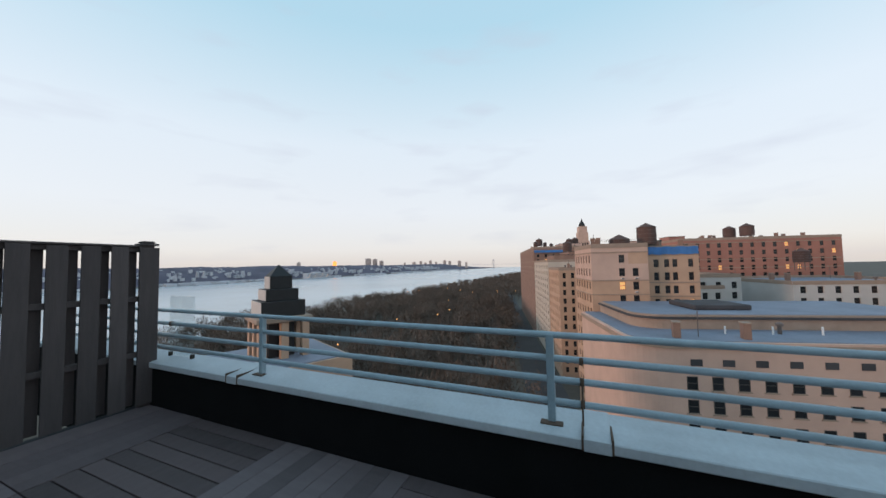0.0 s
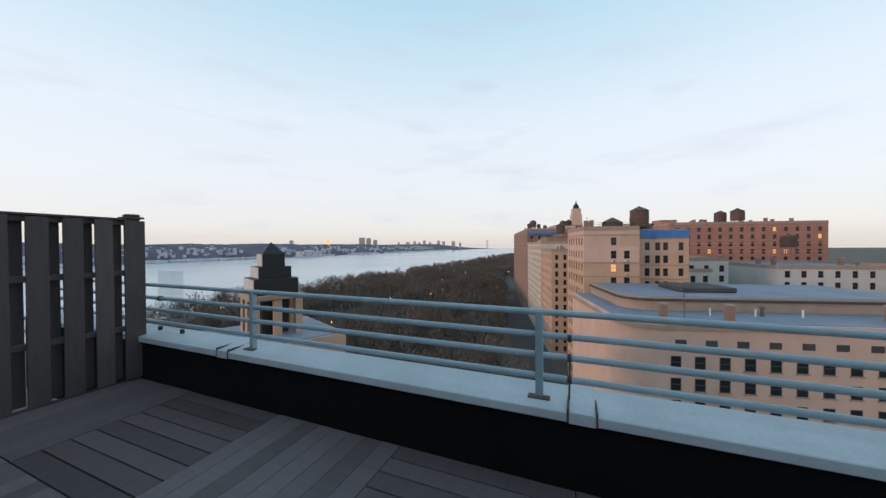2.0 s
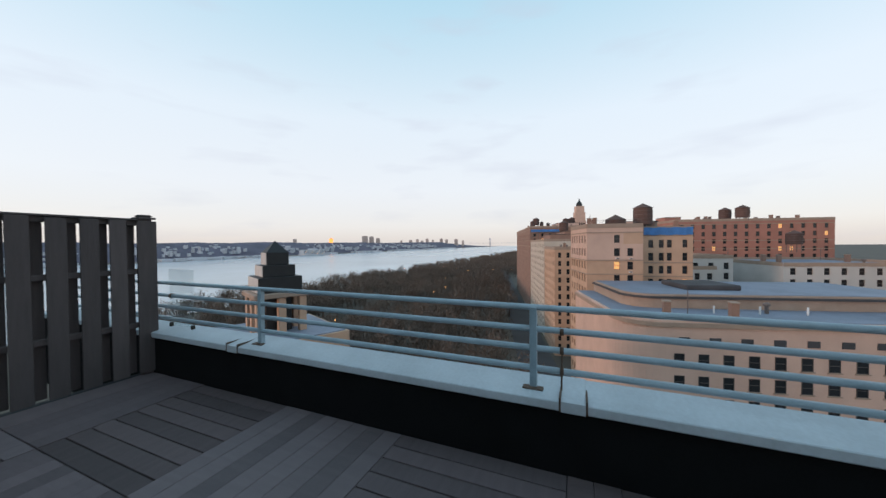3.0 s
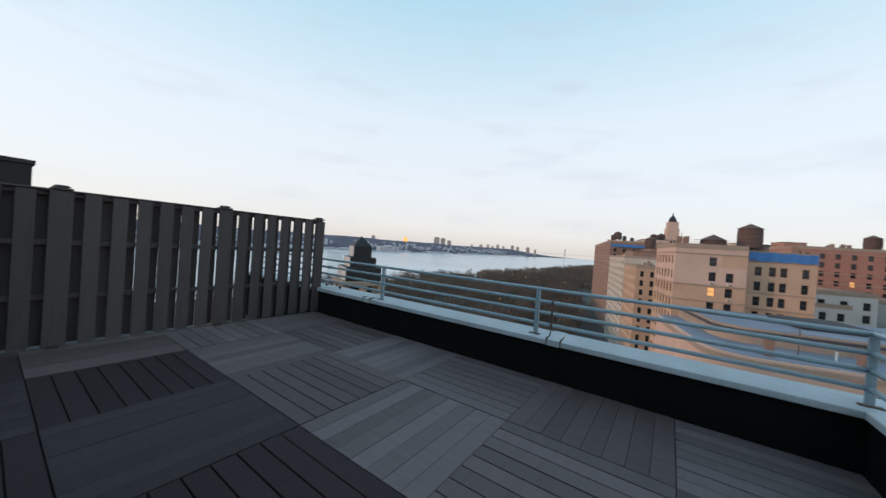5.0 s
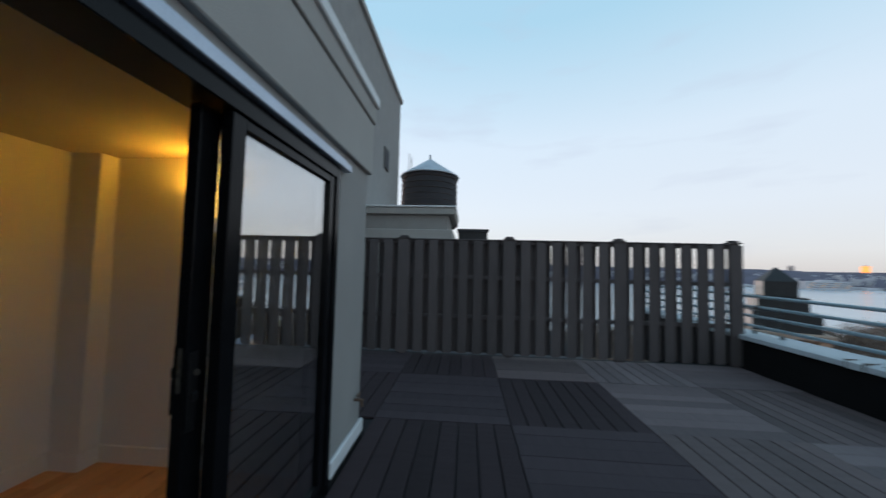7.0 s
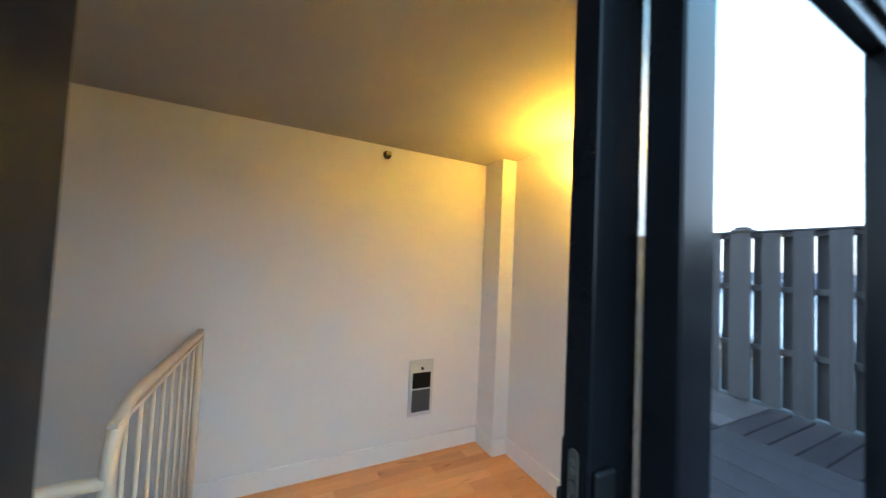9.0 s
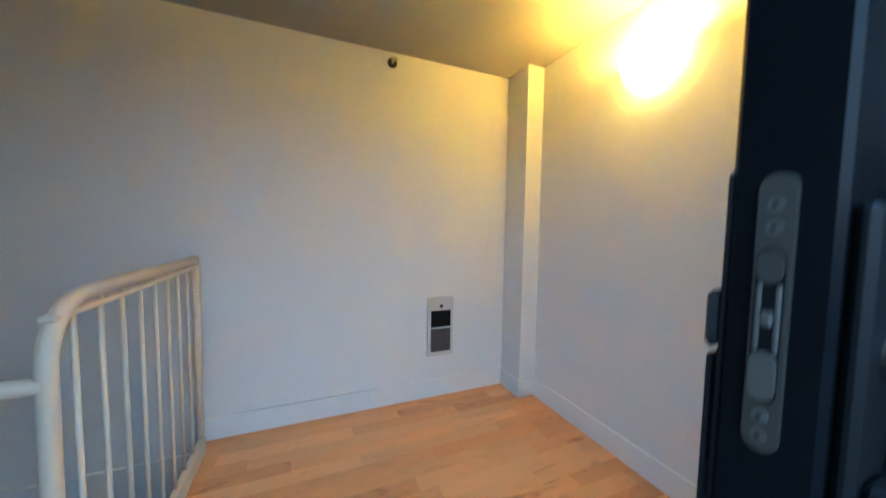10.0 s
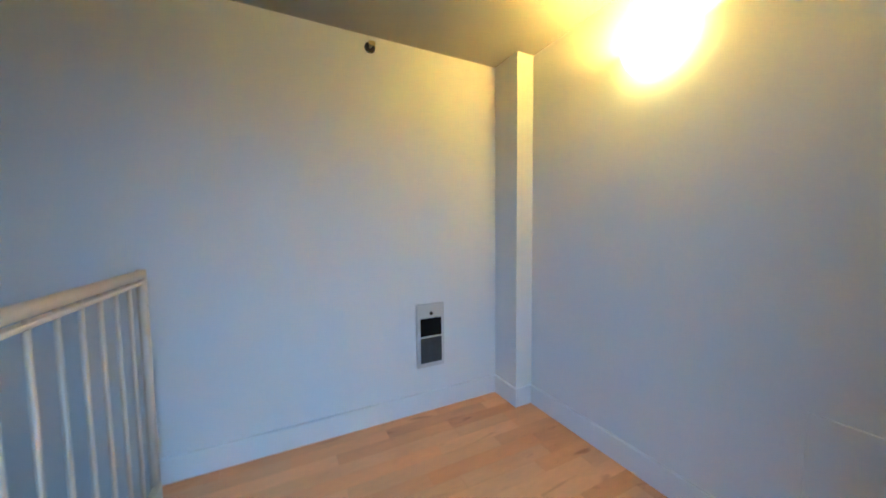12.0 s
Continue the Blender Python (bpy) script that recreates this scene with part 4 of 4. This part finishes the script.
for az, d, z, r, hg, lg in ((7.5, 240, 11.7, 1.5, 3.0, 1.5), (6.9, 246, 11.7, 2.3, 4.2, 2.4), (6.0, 250, 11.7, 1.3, 3.0, 1.6), (5.0, 252, 11.7, 1.2, 2.6, 1.2), (2.6, 190, 7.45, 2.4, 4.0, 0.6), (2.2, 262, 11.7, 2.2, 4.0, 3.0), (1.3, 268, 11.7, 2.4, 4.6, 3.2),
                            (-4.6, 103, 5.5, 2.6, 1.9, 0.2), (-8.2, 108, 4.7, 2.4, 4.6, 1.6), (-12.4, 135, -3.9, 0.9, 2.0, 9.0), (-17.8, 205, 10.6, 2.4, 4.0, 1.5), (-19.5, 200, 10.6, 2.6, 4.2, 1.5), (-24, 180, -2.9, 2.4, 4, 3)):
    u, v = uv(az, d)
    tank(u, v, z, r, hg, lg)
# a setback tower with a dark dome, far up the drive
u, v = uv(0.1, 420)
p = Matrix.Rotation(DRIVE, 4, "Z") @ Vector((u, -v, 0))
t = thing("setback_tower", "tall pinkish stone tower with a dark crown", "tower", at=(O.x + p.x, O.y + p.y, GZ))
t.rotation_euler = (0, 0, DRIVE)
b = box(-6.4, 6.4, -6.4, 6.4, 0, 72)
bx(b, -5.5, 5.5, -5.5, 5.5, 72, 82)
bx(b, -4.6, 4.6, -4.6, 4.6, 82, 89)
part("shaft", b, M_pink, t)
for k in range(-2, 3):
    part("rib", box(-6.65, -6.4, k * 2.5 - 0.4, k * 2.5 + 0.4, 0, 71), M_pink, t)
b = bmesh.new()
for k in range(4):
    for j in range(-2, 2):
        bx(b, -6.8, -6.5, j * 2.5 + 0.6, j * 2.5 + 1.9, 48 + 6 * k, 51.5 + 6 * k)
part("window_rows", b, M_pane, t)
part("crown", lathe(bmesh.new(), [(3.6, 89), (3.6, 91), (2.6, 93.5), (1.1, 95), (0.7, 97), (0.1, 99)], 12), M_slate, t)

# scaffolding on the brown house
sc = thing("scaffolding", "steel pipe scaffolding with planks against the brick", "scaffolding")
sc.matrix_world = Matrix.Translation((O.x, O.y, 0)) @ Matrix.Rotation(DRIVE, 4, "Z")
for i in range(5):
    part("upright", rod(bmesh.new(), (224.3, -V0 - 1 - 4 * i, GZ), (224.3, -V0 - 1 - 4 * i, 8.5), 0.14, 6), M_steel, sc)
for k in range(13):
    part("plank", box(223.4, 225.2, -V0 - 18, -V0, GZ + 6 + 3.5 * k, GZ + 6.3 + 3.5 * k), M_stone, sc)
part("netting", box(223.2, 223.4, -V0 - 18, -V0, 8.6, 10.2), M_tarp, sc, "blue debris netting")

# low neighbouring roof with a rounded parapet, just below the terrace
lo = thing("low_building", "lower buff brick building with a rounded parapet and silver roof", "building")
lo.matrix_world = Matrix.Translation((O.x, O.y, 0)) @ Matrix.Rotation(DRIVE, 4, "Z")


def rounded(u0, u1, v0, v1, r, k=10):
    pts = [(u0 + r - r * math.cos(math.pi / 2 * i / k), v0 + r - r * math.sin(math.pi / 2 * i / k)) for i in range(k + 1)]
    return [(u1, v0), *reversed(pts), (u0, v1), (u1, v1)]


def prism(bm, pts, z0, z1):
    lo_v, hi_v = [bm.verts.new((u, -v, z0)) for u, v in pts], [bm.verts.new((u, -v, z1)) for u, v in pts]
    for i in range(len(pts)):
        j = (i + 1) % len(pts)
        bm.faces.new((lo_v[i], lo_v[j], hi_v[j], hi_v[i]))
    bm.faces.new(hi_v)
    bm.faces.new(lo_v[::-1])
    bmesh.ops.recalc_face_normals(bm, faces=bm.faces)
    return bm


part("wall", prism(bmesh.new(), rounded(58, 90, 20.6, 75, 6), GZ, -11.0), M_pink, lo)
part("roof", prism(bmesh.new(), rounded(58.6, 90, 21.2, 75, 5.4), -11.0, -10.9), M_roof, lo)
part("cornice", prism(bmesh.new(), rounded(57.7, 90, 20.3, 75, 6.2), -12.0, -11.3), M_stone, lo)
part("upper_wall", prism(bmesh.new(), rounded(68, 90, 25, 75, 5), -10.9, -8.4), M_stone, lo, "set-back upper parapet")
part("upper_roof", prism(bmesh.new(), rounded(68.6, 90, 25.6, 75, 4.5), -8.4, -8.3), M_roof, lo)
part("upper_cornice", prism(bmesh.new(), rounded(67.6, 90, 24.6, 75, 5.3), -9.1, -8.7), M_tar, lo)
for i in range(9):
    part("vent_opening", box(57.9, 58.05, -30 - 4.4 * i, -28.4 - 4.4 * i, -14.6, -13.6), M_tar, lo)
for i in range(4):
    part("vent_pipe", rod(bmesh.new(), (64, -30 - 7 * i, -10.9), (64, -30 - 7 * i, -9.6), 0.14, 8), M_white, lo)
part("skylight", box(74, 84, -48, -38, -8.3, -7.3, 0.2), M_tar, lo)

# its windows, on the front that faces the terrace
lw_s, lw_p = sash_mesh(1.5, 2.0), mesh_of("pane", box(-0.75, 0.75, 0.05, 0.07, 0, 2.0), M_pane)
sill = mesh_of("sill", box(-0.95, 0.95, -0.12, 0.06, -0.18, 0.0), M_stone)
for i in range(13):
    for j in range(7):
        o = part("window", lw_s, None, lo)
        o.matrix_basis = Matrix(((0, 1, 0, 57.93), (-1, 0, 0, -28.5 - 3.5 * i), (0, 0, 1, -18.2 - 3.5 * j), (0, 0, 0, 1)))
        part("pane", lw_p, None, o)
        part("sill", sill, None, o)


# small vents, flues and masts that break up the skyline
def flue(u, v, z, kind):
    q = Matrix.Rotation(DRIVE, 4, "Z") @ Vector((u, -v, 0))
    at = (O.x + q.x, O.y + q.y, z)
    if kind == 0:
        t = thing("roof_vent", "small grey metal roof vent", "roof vent", "rooftop vents", at=at)
        part("pipe", lathe(bmesh.new(), [(0.28, 0), (0.28, 1.3), (0.5, 1.35), (0.5, 1.7), (0.1, 1.95)], 12), M_steel, t)
    elif kind == 1:
        t = thing("chimney", "short brick rooftop chimney", "chimney", "rooftop chimneys", at=at)
        part("stack_body", box(-0.7, 0.7, -0.5, 0.5, 0, 2.4, 0.03), M_brown, t)
        part("cap", box(-0.8, 0.8, -0.6, 0.6, 2.4, 2.6, 0.03), M_stone, t)
    else:
        t = thing("antenna_mast", "thin steel rooftop antenna mast", "antenna", "rooftop antennas", at=at)
        b = rod(bmesh.new(), (0, 0, 0), (0, 0, 4.2), 0.07, 6)
        for zz in (3.2, 3.7):
            rod(b, (-0.6, 0, zz), (0.6, 0, zz), 0.04, 6)
        part("mast", b, M_steel, t)


random.seed(31)
for u0, u1, v0, v1, z, n in ((95, 111, V0 + 1, V0 + 13, 5.5, 8), (98, 114, V0 + 16, V0 + 27, 4.7, 9), (141, 165, V0 + 1, V0 + 19, -1.3, 7), (228, 300, V0 + 1, V0 + 44, 11.7, 20), (168, 188, V0 + 60, V0 + 118, 10.6, 14), (121, 148, V0 + 31, V0 + 51, -3.9, 7), (113, 148, V0 + 61, V0 + 99, -5.9, 8), (60, 66, 27, 70, -10.9, 6)):
    for k in range(n):
        flue(random.uniform(u0, u1), random.uniform(v0, v1), z, random.choice((0, 0, 1, 1, 2)))

# roof railing on the buff house
rr = thing("roof_railing", "thin steel railing round the roof edge", "railing")
rr.matrix_world = Matrix.Translation((O.x, O.y, 0)) @ Matrix.Rotation(DRIVE, 4, "Z")
for i in range(8):
    part("post", rod(bmesh.new(), (94.3, -V0 - 0.4 - 1.9 * i, 6.4), (94.3, -V0 - 0.4 - 1.9 * i, 7.4), 0.035, 6), M_steel, rr)
for z in (6.9, 7.4):
    part("bar", rod(bmesh.new(), (94.3, -V0 - 0.2, z), (94.3, -V0 - 13.9, z), 0.03, 6), M_steel, rr)
# window air conditioners
for c, zz in ((7.6, -3.45), (10.9, -3.45), (10.9, -7.0)):
    q = Matrix.Rotation(DRIVE, 4, "Z") @ Vector((93.95, -V0 - c, 0))
    ac = thing("air_conditioner", "white box air conditioner in a window", "air conditioner", "window air conditioners", at=(O.x + q.x, O.y + q.y, zz + 0.35))
    ac.rotation_euler = (0, 0, DRIVE)
    part("casing", box(-0.35, 0.25, -0.35, 0.35, 0, 0.45, 0.02), M_white, ac)
    part("grille", box(-0.37, -0.35, -0.3, 0.3, 0.05, 0.4), M_steel, ac)

# boathouse in the park and a lit pier building on the far shore
a = radians(43.5)
c = O + Vector((math.cos(a), math.sin(a), 0)) * 300
bh = thing("boathouse", "low boathouse with a red roof near the water", "building", at=(c.x, c.y, GZ))
bh.rotation_euler = (0, 0, a)
part("wall", box(-4, 4, -11, 11, 0, 4), M_stone, bh)
b = bmesh.new()
bx(b, -5, 5, -12, 12, 4, 7)
for v in b.verts:
    if v.co.z > 6:
        v.co.x *= 0.1
        v.co.y *= 0.8
part("roof", b, M_red, bh)
a = radians(44.6)
c = O + Vector((math.cos(a), math.sin(a), 0)) * 1545
pb = thing("pier_building", "long pale waterside building with lit windows", "building", at=(c.x, c.y, GZ))
part("wall", box(-62, 62, -12, 12, 0, 24), M_njw, pb)
part("roof_house", box(-20, 20, -8, 8, 24, 29), M_njw, pb)
for i in range(20):
    for j in range(3):
        part("window", box(-58 + 6 * i, -55 + 6 * i, -12.4, -12, 5 + 6 * j, 8 + 6 * j), M_lit if (i * 7 + j * 5) % 6 == 0 else M_pane, pb)

# stepped dark roof of a neighbouring tower
D = 40.0
a = radians(49.2)
c = O + Vector((math.cos(a), math.sin(a), 0)) * D
st = thing("roof_pavilion", "brick roof pavilion with a stepped black slate roof", "pavilion", at=(c.x, c.y, GZ))
st.rotation_euler = (0, 0, a + radians(16))
st.scale = (1.1, 1.1, 1.0)
Z = lambda z: z - GZ
b = bmesh.new()
for (h0, z0, z1) in ((1.85, -3.25, -1.7), (1.38, -1.7, -0.55), (0.95, -0.55, 0.75)):
    bx(b, -h0, h0, -h0, h0, Z(z0), Z(z1), 0.04)
part("stepped_roof", b, M_slate, st)
# pale slabs added on the left faces; their colour imitates sky light on slate
for h0, z0, z1 in ((1.85, -3.2, -1.75), (1.38, -1.65, -0.6), (0.95, -0.5, 0.7)):
    part("sky_lit_side_panel", box(-h0 + 0.06, h0 - 0.06, h0 + 0.002, h0 + 0.05, Z(z0), Z(z1), 0.01), M_pale, st, "pale slab carrying the sky light on the side face")
b = bmesh.new()
bmesh.ops.create_cone(b, cap_ends=True, segments=4, radius1=1.32, radius2=0.05, depth=1.15, matrix=Matrix.Translation((0, 0, Z(1.32))) @ Matrix.Rotation(radians(45), 4, "Z"))
part("pyramid", b, M_slate, st)
part("cornice", box(-2.35, 2.35, -2.35, 2.35, Z(-3.75), Z(-3.25), 0.08), M_stone, st)
for sx in (-1, 0, 1):
    for sy in (-1, 0, 1):
        if sx or sy:
            part("pier", box(sx * 1.8 - 0.32, sx * 1.8 + 0.32, sy * 1.8 - 0.32, sy * 1.8 + 0.32, Z(-7.4), Z(-3.75), 0.04), M_buff2, st)
part("core", box(-1.1, 1.1, -1.1, 1.1, Z(-7.4), Z(-3.75)), M_slate, st)
part("base_wall", box(-5, 5, -5, 6, 0, Z(-7.4)), M_buff2, st)
part("base_roof", box(-4.7, 4.7, -4.7, 5.7, Z(-7.4), Z(-7.3)), M_roof, st)

# ---- beyond the fence: next roof, bulkhead, tank ----
nb = thing("neighbour_roof", "dark neighbouring roof behind the fence", "roof", at=(0, 0, 0))
part("roof", box(-16, -0.4, 0.30, 30, -1.6, -1.3), M_tar, nb)
part("wall", box(-16, -0.4, 0.30, 30, GZ, -1.6), M_brown, nb)
hb = thing("roof_bulkhead", "tall grey stucco roof bulkhead with a slot window", "bulkhead", at=(0, 0, 0))
part("wall", box(-16, -9.0, 1.5, 17.4, -1.3, 12.9), M_stucco, hb)
part("coping", box(-16, -8.85, 1.4, 17.55, 12.9, 13.2, 0.03), M_trim, hb)
w1 = part("window", box(-9.02, -8.93, 13.3, 14.3, 7.0, 8.3, 0.02), M_sash, hb)
part("pane", box(-8.935, -8.92, 13.4, 14.2, 7.1, 8.2), M_tar, w1)
sh = thing("stair_bulkhead", "low pale bulkhead with a stepped coping", "bulkhead", at=(0, 0, 0))
part("wall", box(-8.98, -4.95, 10.05, 15, -1.3, 3.75), M_stucco, sh)
part("band", box(-8.98, -4.72, 9.9, 15, 2.55, 3.05, 0.03), M_trim, sh)
part("coping", box(-8.98, -4.62, 9.82, 15, 3.75, 4.08, 0.03), M_trim, sh)
part("coping_cap", box(-8.98, -4.56, 9.76, 15, 4.08, 4.16, 0.02), M_white, sh)
lb = thing("brick_chimney", "low dark brick chimney block", "chimney", at=(-3.7, 14.5, -1.3))
part("shaft", box(-0.85, 0.85, -0.5, 0.5, 0, 4.7, 0.02), M_slate, lb)
part("cap", box(-0.92, 0.92, -0.57, 0.57, 4.7, 4.85, 0.01), M_tar, lb)
tk = thing("water_tank", "large dark wooden water tank with a zinc cone roof", "water tank", "rooftop water tanks", at=(-7.3, 22.0, -1.0))
b = lathe(bmesh.new(), [(2.30, 5.5), (2.34, 7.5), (2.28, 9.75)], 40)
part("barrel", b, M_tank, tk)
part("cone_roof", lathe(bmesh.new(), [(2.48, 9.72), (2.48, 9.80), (0.12, 11.35)], 40), M_tankroof, tk, "zinc cone roof")
part("finial", rod(bmesh.new(), (0, 0, 11.3), (0, 0, 11.75), 0.08, 8), M_tankroof, tk)
me = mesh_of("hoop", lathe(bmesh.new(), [(2.31, -0.025), (2.37, 0.0), (2.31, 0.025)], 40), M_steel)
for k in range(9):
    o = part("hoop", me, None, tk)
    o.location = (0, 0, 5.75 + 0.46 * k)
for sx in (-1, 1):
    for sy in (-1, 1):
        part("leg", box(sx * 1.5 - 0.12, sx * 1.5 + 0.12, sy * 1.5 - 0.12, sy * 1.5 + 0.12, -0.3, 5.5), M_steel, tk)
for dx, dy, hh in ((-1.9, 0.4, 1.9), (-1.5, -0.6, 1.3)):
    part("antenna", rod(bmesh.new(), (dx, dy, 9.6), (dx, dy, 10.1 + hh), 0.03, 6), M_steel, tk)


# ---- deck tiles: square panels of eight planks, laid basket-weave ----
w = box(-4.86, -0.006, -7.0, 0.0, -0.044, -0.026)
bx(w, -7.3, -4.86, -2.49, 0.0, -0.044, -0.026)
deck = structure("deck", w, M_under, "dark weathered wooden deck tiles in a basket-weave pattern", "deck")
random.seed(11)
TX = [-7.302, -6.082, -4.862, -3.625, -2.405, -1.185, -0.004]
TY = [-7.015, -5.845, -4.625, -3.405, -2.180, -0.960, 0.02]
for a, (x0, x1) in enumerate(zip(TX, TX[1:])):
    for c, (y0, y1) in enumerate(zip(TY, TY[1:])):
        if x1 < -4.8 and y0 < -2.6:
            continue
        along_y = (a + c) % 2 == 1
        span = (x1 - x0) if along_y else (y1 - y0)
        run = (y1 - y0) if along_y else (x1 - x0)
        k = max(1, round(span / 0.1525))
        wd = span / k
        g = 0.0052 if along_y else 0.0012
        # columns nearest the house get the wood with damp and house shade in its colour
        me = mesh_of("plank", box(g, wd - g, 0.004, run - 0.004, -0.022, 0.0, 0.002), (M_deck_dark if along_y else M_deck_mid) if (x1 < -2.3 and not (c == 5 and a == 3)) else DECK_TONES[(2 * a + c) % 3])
        lift = random.uniform(-0.003, 0.003)
        for j in range(k):
            o = part("plank", me, None, deck)
            dz = lift + random.uniform(-0.0015, 0.0015)
            if along_y:
                o.location = (x0 + j * wd, y0, dz)
            else:
                o.location, o.rotation_euler = (x1, y0 + j * wd, dz), (0, 0, radians(90))
